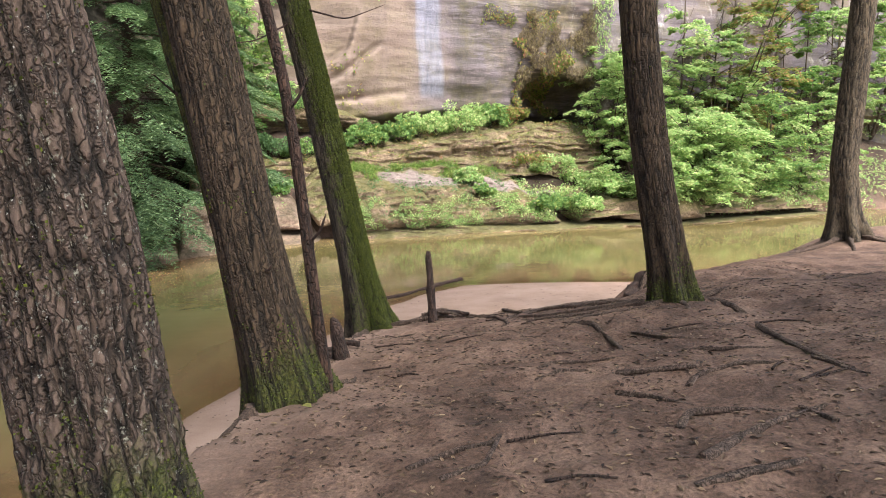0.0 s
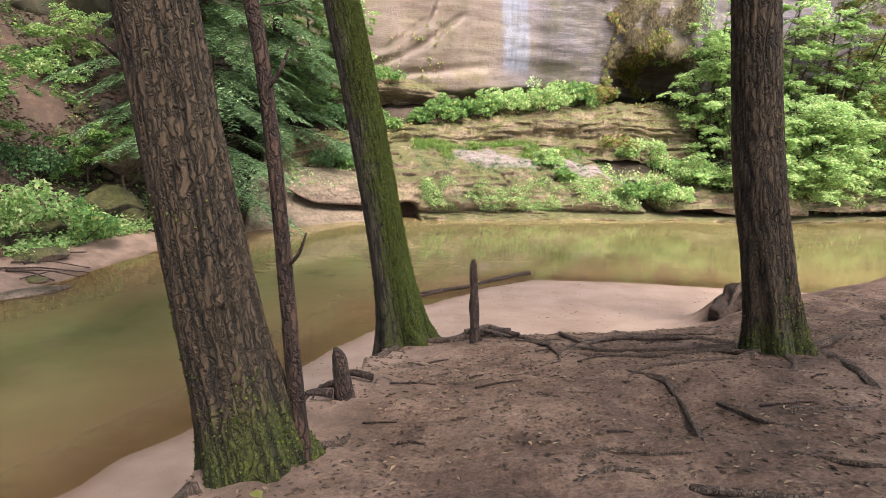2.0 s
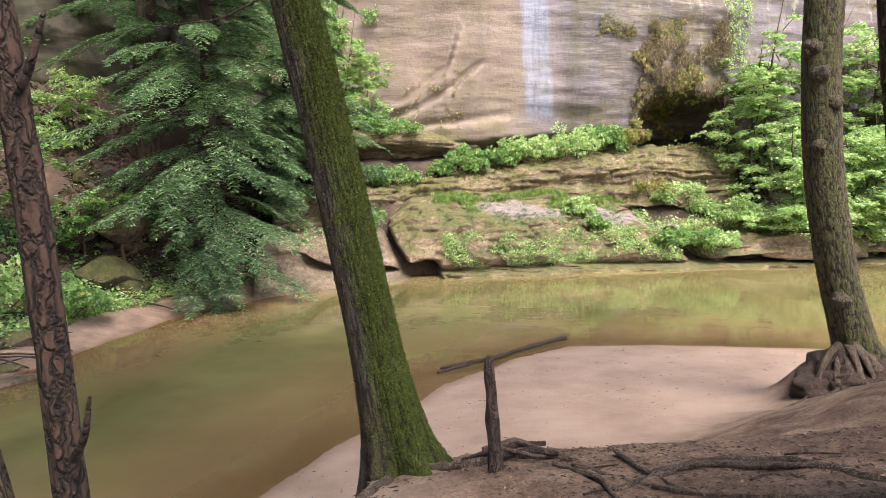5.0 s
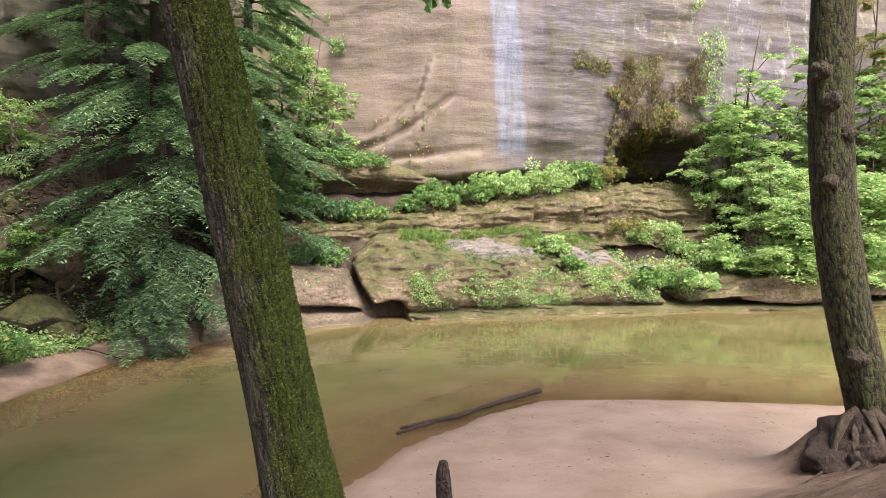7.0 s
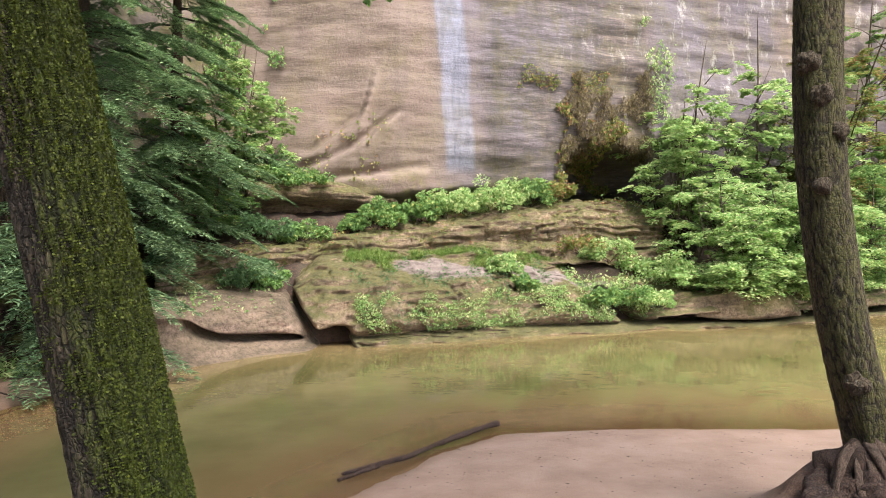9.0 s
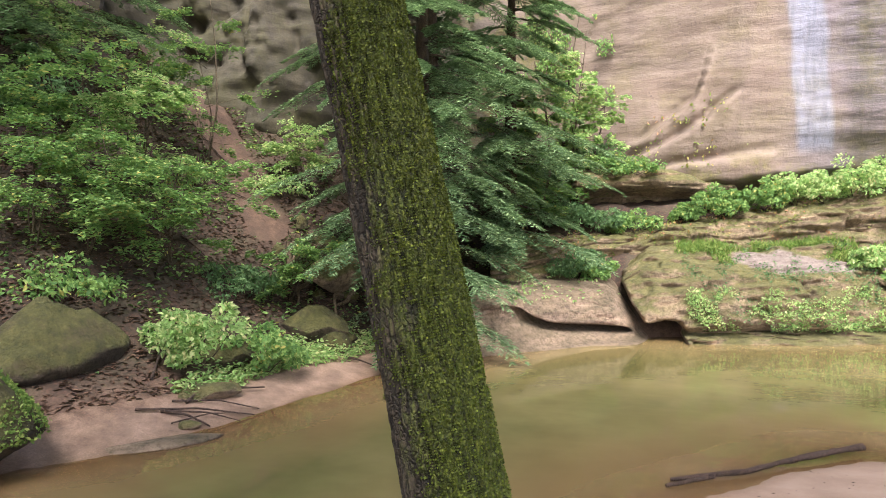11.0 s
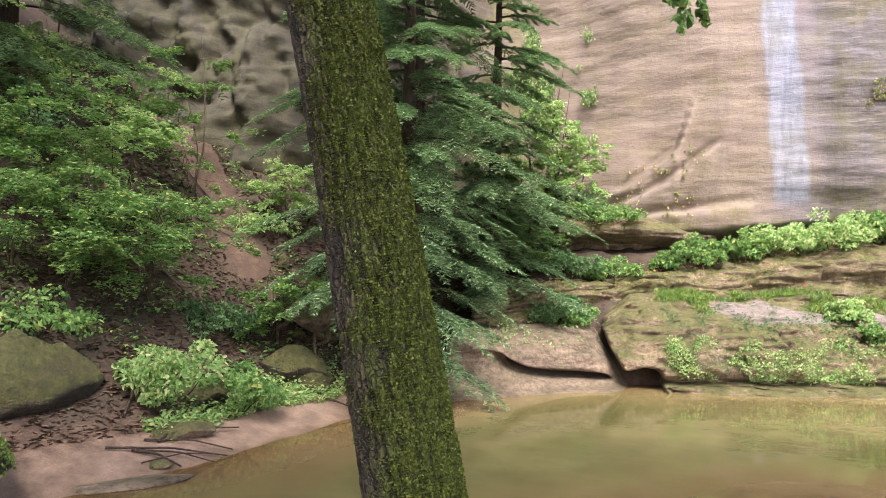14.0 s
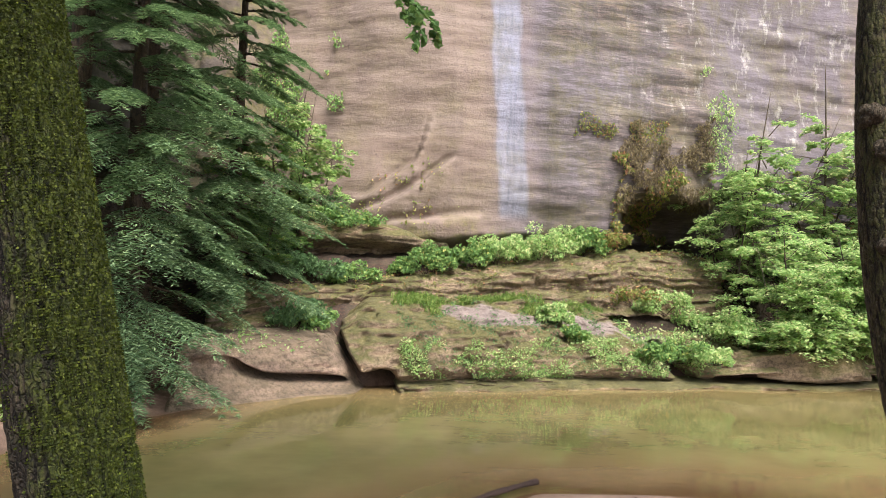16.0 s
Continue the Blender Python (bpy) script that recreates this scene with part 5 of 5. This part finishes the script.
skin = np.empty(len(big_boulder.data.vertices) * 3)
big_boulder.data.vertices.foreach_get("co", skin)
skin = skin.reshape(-1, 3) + np.array(big_boulder.location)
skin = skin[(skin[:, 2] > 0.55) & (fbm(skin[:, 0] * 1.6, skin[:, 1] * 1.6, skin[:, 2] * 1.6, 3) > -0.16)]
tuft = skin[rng.integers(0, len(skin), 11000)] + rng.normal(0, 0.03, (11000, 3))
scatter_stuff("ground_cover", "bright moss and small leaves over the boulder", tuft, 0.06, GRASS, 0.3)
shrub("small plants on the mossy boulder", (-9.4, 13.5, 1.75), 0.9, 0.5, 500, 0.1, LEAF, "ground_plants", 0, 0.5, 10)
for k in range(9):
    a = -2.6 + 0.55 * k
    fern = spray_points((-9.1, 13.55, 1.8), (math.cos(a), math.sin(a), 0.9), 0.75, 0.14, 90, 0.5, 0.01)
    if k == 0:
        ferns = empty("fern", (-9.1, 13.55, 1.75))
        tagged(ferns, "pale green fern on the mossy boulder", "fern")
    leaf_part(ferns, [fern[0]], [fern[1]], 0.09, LEAF_BRIGHT, 0.6, 0.3, "frond")


def laid(points, r0, r1):
    """A stick or root lying along the ground."""
    n = len(points)
    return [(x, y, ground_z(x, y) + lift - 0.3 * r0, r0 + (r1 - r0) * k / (n - 1)) for k, (x, y, lift) in enumerate(points)]


def stick(name, label, path, mat, category, count=26, segs=9, rough=0.12):
    return tagged(limb(name, path, mat, None, count, segs, rough), label, category)


slope_log = empty("log", (-9.73, 25.93, ground_z(-9.73, 25.93) + 0.25))
tagged(slope_log, "mossy cut log end lying on the slope above bare roots", "log")
limb("log_body", [(0, 0, 0, 0.36), (-0.1, 0.12, 0.0, 0.38), (-0.5, 0.7, 0.12, 0.38), (-0.9, 1.4, 0.2, 0.36)], BARK_MOSSY, slope_log, 24, 24, 0.06)
roots_thing = empty("root_tangle", (-9.3, 24.9, ground_z(-9.3, 24.9)))
tagged(roots_thing, "pale bare roots tangled over shaded rocks", "roots")
tangle = random.Random(4)
for k in range(13):
    x, y, z = tangle.uniform(-0.9, 0.9), tangle.uniform(-0.7, 0.3), 0.35
    pts = []
    for j in range(5):
        z0 = ground_z(-9.3 + x, 24.9 + y) - roots_thing.location.z
        pts.append((x, y, z0 + 0.1 + 0.32 * math.sin(j * 0.8), 0.1 - 0.016 * j))
        x, y = x + tangle.uniform(-0.38, 0.3), y - tangle.uniform(0.0, 0.4)
    limb("root", pts, ROOT_PALE, roots_thing, 26, 9, 0.14)
for k in range(14):
    x, y = tangle.uniform(-10.6, -7.4), tangle.uniform(21.8, 25.6)
    w = tangle.uniform(0.18, 0.42)
    boulder("rock", "shaded mossy rock among roots and leaf litter", (x, y, ground_z(x, y) + 0.12), (w * 1.3, w, w * 0.75), 60.0 + k, ROCK_MOSS, k * 0.7, 0.25, 4)
stick("log", "bare driftwood branch at the edge of the sandbar", [(0.6, 16.4, 0.05, 0.022), (0.9, 16.55, 0.07, 0.03), (1.6, 17.0, 0.07, 0.04), (2.0, 17.45, 0.08, 0.034), (2.5, 17.85, 0.1, 0.044), (3.0, 18.3, 0.11, 0.042), (3.25, 18.45, 0.13, 0.065)], DEAD_WOOD, "log", 50, 14, 0.16)
stick("stick", "short forked end of the driftwood branch", [(0.55, 16.25, 0.01, 0.025), (0.85, 16.45, 0.04, 0.03), (1.15, 16.72, 0.05, 0.035)], DEAD_WOOD, "stick", 14, 8)
stick("post", "thin broken snag standing on the bank edge", [(1.08, 8.55, 1.3, 0.06), (1.06, 8.54, 1.65, 0.048), (1.04, 8.53, 2.0, 0.042), (1.02, 8.52, 2.3, 0.036), (1.02, 8.52, 2.36, 0.02)], DEAD_WOOD, "stump", 40, 16, 0.14)
stick("stump", "short jagged broken stump on the bank", [(-0.0, 6.5, 1.55, 0.085), (-0.02, 6.52, 1.75, 0.07), (-0.05, 6.54, 1.98, 0.06), (-0.07, 6.55, 2.05, 0.045), (-0.09, 6.56, 2.1, 0.012)], DEAD_WOOD, "stump", 30, 16, 0.2)
for x, y, dx, dy in ((-0.1, 6.5, -0.35, -0.1), (-0.05, 6.75, -0.4, 0.15), (0.15, 6.9, -0.45, 0.3), (1.1, 8.75, 0.45, 0.05), (1.0, 8.9, 0.5, 0.25)):
    stick("stick", "dead branch piece at the bank edge", laid([(x, y, 0.06), (x + dx * 0.5, y + dy * 0.5, 0.09), (x + dx, y + dy, 0.06)], 0.028, 0.02), DEAD_WOOD, "stick", 14, 8)
for k, (x0, y0, x1, y1, r) in enumerate(((-8.4, 16.2, -6.9, 17.6, 0.025), (-8.0, 16.6, -6.9, 17.2, 0.02), (-8.2, 16.9, -7.0, 17.9, 0.02), (-7.7, 16.3, -7.1, 17.5, 0.015), (-8.1, 16.5, -7.2, 16.7, 0.03))):
    stick("stick", "pale driftwood stick on the far shore", laid([(x0, y0, 0.05), ((x0 + x1) / 2, (y0 + y1) / 2 + 0.05, 0.1), (x1, y1, 0.05)], r, r * 0.5), DEAD_WOOD, "stick")
stick("log", "dark fallen limb slanting into the creek", [(-5.1, 26.2, 0.75, 0.07), (-4.6, 25.6, 0.35, 0.08), (-4.2, 25.0, -0.1, 0.07)], DEAD_WOOD, "log")
stick("log", "dark fallen limb slanting into the creek", [(-4.9, 26.6, 0.7, 0.06), (-4.3, 26.2, 0.45, 0.07), (-3.9, 25.9, 0.2, 0.06)], DEAD_WOOD, "log")

for k in range(16):
    x, y = rng.uniform(-15, -7), rng.uniform(17, 27)
    a, l = rng.uniform(0, math.pi), rng.uniform(0.6, 1.8)
    stick("stick", "fallen dead branch in the leaf litter", laid([(x, y, 0.06), (x + math.cos(a) * l * 0.5, y + math.sin(a) * l * 0.5, 0.12), (x + math.cos(a) * l, y + math.sin(a) * l, 0.08)], 0.03, 0.012), DEAD_WOOD, "stick", 14, 7)
for k in range(34):
    x, y = rng.uniform(-0.2, 4.2), rng.uniform(2.8, 8.4)
    a, l = rng.uniform(-0.5, 0.6), rng.uniform(0.12, 0.38)
    stick("twig", "short broken twig on the trodden soil", laid([(x, y, 0.012), (x + math.cos(a) * l * 0.5, y + math.sin(a) * l * 0.5 + 0.01, 0.018), (x + math.cos(a) * l, y + math.sin(a) * l, 0.01)], 0.009, 0.005), DEAD_WOOD, "twig", 8, 6)

# ---- roots ----
def root(thing, points, r0, r1, count=40):
    base = np.array(thing.location)
    path = [(x - base[0], y - base[1], z - base[2] - r * 0.25, r * 0.6) for x, y, z, r in laid(points, r0, r1)]
    return limb("root", path, ROOT_WOOD, thing, count, 10, 0.22)


root(E, [(3.42, 6.95, 0.03), (3.55, 6.7, 0.03), (3.4, 6.15, 0.03), (3.2, 5.5, 0.02), (2.98, 4.9, 0.03), (2.8, 4.35, 0.03), (2.8, 3.8, 0.0)], 0.06, 0.035, 60)
root(E, [(2.06, 6.75, 0.0), (2.15, 6.3, 0.04), (2.12, 5.85, 0.03), (1.98, 5.3, 0.02), (1.89, 5.0, -0.02)], 0.045, 0.02)
root(E, [(1.92, 8.08, 0.0), (2.43, 8.3, 0.04), (2.92, 8.1, 0.03), (3.2, 7.3, 0.02)], 0.05, 0.04)
root(E, [(3.05, 6.8, 0.04), (2.82, 7.05, 0.03), (2.48, 7.18, 0.02), (2.04, 7.6, 0.03), (1.66, 7.74, 0.0)], 0.05, 0.025)
root(E, [(3.1, 6.85, 0.05), (2.85, 6.7, 0.03), (2.5, 6.75, 0.02), (2.2, 6.7, 0.03), (2.0, 6.62, 0.02)], 0.06, 0.03)
root(E, [(2.95, 7.0, 0.05), (2.6, 7.3, 0.03), (2.2, 7.6, 0.03), (1.9, 8.0, 0.02), (1.6, 8.5, 0.03)], 0.06, 0.03)
root(E, [(3.45, 6.95, 0.05), (3.8, 7.1, 0.03), (4.4, 7.4, 0.03), (5.0, 8.2, 0.04), (5.6, 9.2, 0.03)], 0.07, 0.03)
root(E, [(3.2, 6.75, 0.04), (3.1, 6.4, 0.02), (2.8, 6.0, -0.01)], 0.06, 0.02)
root(E, [(1.75, 7.9, 0.02), (2.3, 8.2, 0.05), (3.0, 7.9, 0.04), (3.5, 7.6, 0.0)], 0.05, 0.03)
root(E, [(1.5, 8.6, 0.02), (1.7, 8.1, 0.05), (1.72, 7.6, 0.03), (1.6, 7.1, -0.01)], 0.035, 0.02)
root(E, [(1.95, 8.7, 0.03), (2.0, 8.2, 0.04), (2.15, 7.7, 0.0)], 0.03, 0.02)
root(D, [(0.55, 8.85, 0.04), (0.85, 8.7, 0.05), (1.2, 8.8, 0.06), (1.5, 8.9, 0.03)], 0.06, 0.025)
root(D, [(0.3, 8.7, 0.04), (0.15, 8.3, 0.03), (0.2, 7.8, -0.01)], 0.07, 0.03)
root(D, [(1.0, 8.95, 0.1), (1.25, 9.05, 0.14), (1.5, 8.85, 0.06), (1.7, 8.7, 0.0)], 0.04, 0.025)
root(D, [(0.85, 9.1, 0.02), (1.1, 8.8, 0.12), (1.35, 8.65, 0.08), (1.55, 8.95, 0.02)], 0.035, 0.02)
root(B, [(-0.6, 5.1, 0.05), (-0.75, 4.75, 0.05), (-0.95, 4.45, 0.02)], 0.08, 0.05)
root(B, [(-0.15, 5.45, 0.06), (0.05, 5.7, 0.03), (0.1, 6.1, 0.0)], 0.07, 0.03)
for dx, dy, end in ((-0.9, -0.5, -0.04), (-0.3, -0.9, -0.04), (0.8, -0.6, 0.0), (-0.7, -0.75, -0.04)):
    root(F, [(6.45 + dx * 0.15, 13.23 + dy * 0.15, 0.12), (6.4 + dx * 0.6, 13.23 + dy * 0.6, 0.06), (6.3 + dx * 1.0, 13.23 + dy * 1.0, 0.03), (6.2 + dx * 1.6, 13.2 + dy * 1.6, end)], 0.06, 0.02, 30)
for dx, dy in ((-1, -0.3), (-0.6, -0.9), (0.5, -0.9), (-1.2, 0.2), (1, -0.2), (-1.6, -0.6)):
    root(G, [(9.4 + dx * 0.15, 12.2 + dy * 0.15, 0.1), (9.4 + dx * 0.6, 12.2 + dy * 0.6, 0.05), (9.4 + dx * 1.2, 12.2 + dy * 1.2, 0.02)], 0.1, 0.04, 24)
for pts, r in (
    (((1.23, 4.89, 0.0), (1.42, 5.0, 0.03), (1.6, 4.95, 0.0)), 0.03), (((1.55, 4.35, 0.0), (1.66, 4.16, 0.03), (1.81, 3.93, 0.0)), 0.035), (((1.6, 3.7, 0.0), (1.72, 3.83, 0.04), (1.93, 3.77, 0.03), (2.16, 3.65, 0.0)), 0.035), (((1.36, 3.1, 0.0), (1.6, 3.1, 0.03), (1.88, 3.14, 0.0)), 0.035), (((0.38, 3.52, 0.0), (0.6, 3.6, 0.03), (0.75, 3.92, 0.0)), 0.03), (((2.32, 5.84, 0.0), (2.38, 5.38, 0.03), (2.63, 5.26, 0.0)), 0.03), (((2.22, 3.65, 0.0), (2.22, 3.4, 0.02)), 0.03), (((1.29, 6.29, 0.0), (1.49, 6.08, 0.01)), 0.025),
    (((1.7, 4.71, 0.02), (1.9, 4.55, 0.03), (2.12, 4.42, 0.01)), 0.035), (((1.92, 4.2, 0.0), (2.02, 4.3, 0.04), (2.3, 4.32, 0.03), (2.6, 4.28, 0.0)), 0.04),
    (((1.31, 5.14, 0.0), (1.45, 5.25, 0.03), (1.7, 5.15, 0.02), (1.92, 5.08, 0.0)), 0.025), (((0.25, 3.7, 0.0), (0.5, 3.8, 0.02), (0.72, 3.85, 0.02), (0.8, 4.2, 0.0)), 0.03),
    (((2.76, 4.3, 0.02), (2.81, 4.05, 0.02)), 0.02), (((1.5, 3.3, 0.0), (1.9, 3.5, 0.03), (2.33, 3.62, 0.01)), 0.045), (((2.3, 5.0, 0.0), (2.5, 4.7, 0.03), (2.9, 4.6, 0.0)), 0.025),
) + (
    (((1.0, 6.2, 0.0), (1.4, 6.25, 0.02), (1.75, 6.2, 0.0)), 0.02), (((2.6, 5.6, 0.0), (2.9, 5.5, 0.02), (3.2, 5.6, 0.0)), 0.025), (((0.5, 6.9, 0.0), (0.75, 7.2, 0.02), (0.8, 7.6, 0.0)), 0.02),
    (((4.6, 6.6, 0.0), (5.4, 6.9, 0.02), (6.2, 6.8, 0.0)), 0.03), (((4.4, 5.4, 0.0), (5.0, 5.5, 0.03), (5.8, 5.3, 0.0)), 0.03)):
    stick("root", "exposed brown root in trodden soil", laid([(x, y, lift * 0.5) for x, y, lift in pts], r * 0.62, r * 0.35), ROOT_WOOD, "root", 24, 9, 0.2)

ball = boulder("root_ball", "", (6.12, 13.05, 0.66), (0.6, 0.5, 0.4), 44.0, DEAD_WOOD, 0.3, 0.9, 5, 0)
ball.parent, ball.location = F, tuple(np.array((6.12, 13.05, 0.66)) - np.array(F.location))
del ball["category"]
ball["label"] = "dark eroded mass of roots and soil"
ball.data.attributes.new("groove", "FLOAT", "POINT").data.foreach_set("value", 0.5 + 0.5 * vnoise(*(np.array([v.co[:] for v in ball.data.vertices]) * 9).T))
for k in range(14):
    a = -2.9 + 0.21 * k + 0.3 * math.sin(k * 4.7)
    pts = []
    for j in range(5):
        q = (0.15, 0.42, 0.66, 0.84, 1.05)[j]
        pts.append((6.2 + math.cos(a + 0.12 * j) * q * 0.85 - F.location[0], 13.15 + math.sin(a + 0.12 * j) * q * 0.75 - F.location[1], (1.22, 1.1, 0.86, 0.62, 0.45)[j] + 0.06 * math.sin(k * 2.3 + j) - F.location[2], 0.055 - 0.009 * j))
    limb("root", pts, ROOT_WOOD, F, 22, 8, 0.25)

for x, y, z, w in ((5.5, 13.12, 5.2, 0.14), (5.6, 13.03, 4.87, 0.13), (5.62, 13.03, 3.93, 0.1), (5.78, 13.06, 4.5, 0.12), (6.0, 13.02, 1.9, 0.13)):
    knot = boulder("knot", "", (0, 0, 0), (w * 0.75, w * 0.75, w * 0.8), z * 7, BARK_GREY, 0.3, 0.6, 4, 0)
    knot.parent, knot.location = F, (x - F.location[0], y - F.location[1], z - F.location[2])
    knot.data.attributes.new("groove", "FLOAT", "POINT").data.foreach_set("value", np.full(len(knot.data.vertices), 0.55))
    del knot["category"]
    knot["label"] = "swollen knot in the bark"

# ---- moss cushions on the bark ----
MOSS = leaf_material("moss_cushions", [(0.0, (0.035, 0.048, 0.007)), (0.5, (0.067, 0.087, 0.010)), (0.85, (0.102, 0.126, 0.016)), (1.0, (0.145, 0.173, 0.021))], 0.05)
for thing, count, cut, size in ((D, 60000, 0.33, 0.011), (B, 5000, 0.3, 0.016), (E, 4000, 0.3, 0.018), (A, 3500, 0.25, 0.014)):
    pts, share = skins[thing.name]
    i, j = rng.integers(1, pts.shape[0] - 1, count * 4), rng.integers(0, pts.shape[1], count * 4)
    p, mid = pts[i, j], pts.mean(axis=1)[i]
    ok = share[i, j] + 0.5 * fbm(p[:, 0] * 6, p[:, 1] * 6, p[:, 2] * 5, 4) + rng.normal(0, 0.08, len(i)) > cut
    p, out = p[ok][:count], (p - mid)[ok][:count]
    out /= np.linalg.norm(out, axis=1)[:, None]
    v, f = leaves(p + out * 0.004 - np.array(thing.location), size, out * 0.7 + np.array([0, 0, -0.5]), 0.1, 0.8, simple=True)
    part("moss", (v, f), MOSS, thing, "soft green moss cushions", False)

# ---- litter of the bank and the sand ----
CHIP = leaf_material("bark_chips_and_needles", [(0.0, (0.025, 0.016, 0.012)), (0.5, (0.08, 0.05, 0.034)), (0.85, (0.18, 0.12, 0.08)), (1.0, (0.34, 0.24, 0.15))], 0.0)
chips = on_ground(-1.5, 7, 1.0, 10.5, 26000, lambda x, y: (away(x, y, BANK_EDGE) < 0.3) & (fbm(x * 1.5, y * 1.5, 2.0, 3) > -0.22), 0.004)
scatter_stuff("forest_litter", "bark chips and needles trodden into the soil", chips, 0.04, CHIP, 0.85, None, 0.4, "litter")
chips = on_ground(-2.5, 8, 9, 18.5, 1500, lambda x, y: (away(x, y, NEAR_WATER) < -0.1) & (away(x, y, BANK_FOOT) > 0) & (fbm(x * 0.7, y * 0.7, 2.0, 3) > -0.05), 0.003)
scatter_stuff("forest_litter", "dark bits of bark strewn on the sand", chips, 0.05, CHIP, 0.95, None, 0.35, "litter")
yellow = part("leaf", leaves(np.array([[0.0, 0, 0]]), 0.07, None, 0.9, 0.8), LEAF_TURN, None, "", False)
yellow.name, yellow.location = "fallen_leaf", (-0.25, 4.85, ground_z(-0.25, 4.85) + 0.03)
tagged(yellow, "single yellow fallen leaf on the soil", "leaf")

# ---- boughs of the bank trees ----
def bough(thing, path, sprays, mat, size, count, name="branch"):
    base = np.array(thing.location)
    local = [(x - base[0], y - base[1], z - base[2], r) for x, y, z, r in path]
    limb(name, local, BARK_BROWN, thing, 40, 8)
    cs, ls = [], []
    for o, w, l in sprays:
        c, d = spray_points(o, w, l, l * 0.4, count, 0.5, 0.05)
        cs.append(c)
        ls.append(d)
    leaf_part(thing, cs, ls, size, mat, 0.5, 0.7)


bough(D, [(-1.0, 9.2, 8.2, 0.05), (0.0, 12.5, 8.6, 0.03), (0.7, 15.5, 8.3, 0.02), (0.95, 16.6, 7.6, 0.008)], [((0.6, 16.4, 7.9), (0.5, 0.1, -0.5), 0.8), ((0.8, 16.5, 7.7), (0.3, -0.2, -0.8), 0.7), ((0.9, 16.6, 7.6), (0.5, 0.2, -0.3), 0.6)], LEAF, 0.14, 60)
for thing, twigs in ((C, (((-0.21, 5.47, 2.9), (-0.14, 5.4, 2.98), (-0.1, 5.36, 3.1)), ((-0.33, 5.53, 3.8), (-0.26, 5.48, 3.86), (-0.2, 5.46, 4.0)))), (B2, (((-0.98, 5.75, 3.85), (-1.08, 5.68, 3.9), (-1.2, 5.62, 4.02)),)), (B, (((-0.68, 5.25, 3.4), (-0.67, 5.18, 3.42), (-0.66, 5.13, 3.46)), ((-0.5, 5.23, 2.75), (-0.47, 5.18, 2.76), (-0.45, 5.14, 2.8)))), (E, (((3.02, 6.77, 3.1), (3.01, 6.7, 3.12), (3.0, 6.66, 3.16)),))):
    base = np.array(thing.location)
    for pts in twigs:
        limb("branch", [(*(np.array(p) - base), r) for p, r in zip(pts, (0.014, 0.01, 0.004))], DEAD_WOOD, thing, 10, 7, 0.2, "short broken twig")
base_d = np.array(D.location)
for pts in (((-0.35, 8.95, 5.0), (-0.85, 8.9, 4.72), (-1.35, 8.85, 4.66)), ((-0.3, 9.0, 5.1), (0.15, 8.95, 4.98), (0.6, 8.9, 5.15))):
    limb("branch", [(*(np.array(p) - base_d), r) for p, r in zip(pts, (0.012, 0.008, 0.003))], DEAD_WOOD, D, 16, 6)


def shade_crown(thing, at, spread, height, clumps, count, size, mat):
    """The leafy head of a tall tree, unseen far above the path, added for its shade."""
    cs, ls = [], []
    for k in range(clumps):
        d = rng.normal(size=3)
        d /= np.linalg.norm(d)
        mid = np.array(at) + d * (spread, spread, height) * rng.uniform(0.3, 1.0)
        e = rng.normal(size=(count, 3))
        e /= np.linalg.norm(e, axis=1)[:, None]
        cs.append(mid + e * rng.uniform(0.4, 1.1, (count, 1)) * (1, 1, 0.5))
        ls.append(e)
    leaf_part(thing, cs, ls, size, mat, 0.6, 0.6, "shade_crown", simple=True)


# unseen heads added over the bank trunks to darken the near bank
for thing, at in ((A, (-2.2, 3.0, 14)), (B, (-1.8, 5.5, 15.5)), (D, (-1.6, 9.0, 15)), (E, (2.4, 6.5, 14.5)), (F, (6.2, 12.0, 15)), (G, (9.6, 11.5, 15))):
    shade_crown(thing, at, 3.6, 2.4, 62, 60, 0.36, LEAF)


# unseen tall trees added upstream, so that their heads shade the slope
for x, y, r, cx_, cy_ in ((-12.5, 9.5, 0.3, 3.0, 2.5), (-15.5, 13.0, 0.3, 2.0, 2.5)):
    z = ground_z(x, y)
    shade_tree, _ = tree("tree", "unseen tall tree added upstream to shade the slope", [(x, y, z - 0.2, r * 1.3), (x + 0.05, y, z + 1, r), (x + cx_ * 0.4, y + cy_ * 0.4, z + 8, r * 0.8), (x + cx_, y + cy_, z + 16, r * 0.4)], BARK_BROWN, 0.02, 6, 2, 40, 80, 5, 0.8, None, 0.5, x, 6.0)
    shade_crown(shade_tree, (x + cx_, y + cy_, max(z + 14, 16.5)), 4.4, 2.6, 34, 60, 0.36, LEAF)


# unseen trees added behind the path: they close the place and shade the near bank
for x, y, r, lx in ((-4.5, -5.0, 0.25, 0.4), (1.5, -7.5, 0.3, -0.3), (6.0, -3.5, 0.22, 0.5), (10.0, -7.0, 0.3, 0.2), (11.5, 1.0, 0.25, -0.4), (4.0, -12.0, 0.3, 0.3), (-8.0, -9.0, 0.28, 0.2), (14.5, -3.0, 0.3, 0.1)):
    z = ground_z(x, y)
    back_tree, _ = tree("tree", "unseen tall tree added behind the path to shade the bank", [(x, y, z - 0.2, r * 1.3), (x + 0.05, y, z + 1, r), (x + lx, y, z + 8, r * 0.8), (x + lx * 1.5, y, z + 16, r * 0.4)], BARK_BROWN, 0.02, 6, 2, 40, 80, 5, 0.8, None, 0.5, x, 6.0)
    shade_crown(back_tree, (x + lx, y, z + 13), 4.4, 3.6, 46, 70, 0.4, LEAF)
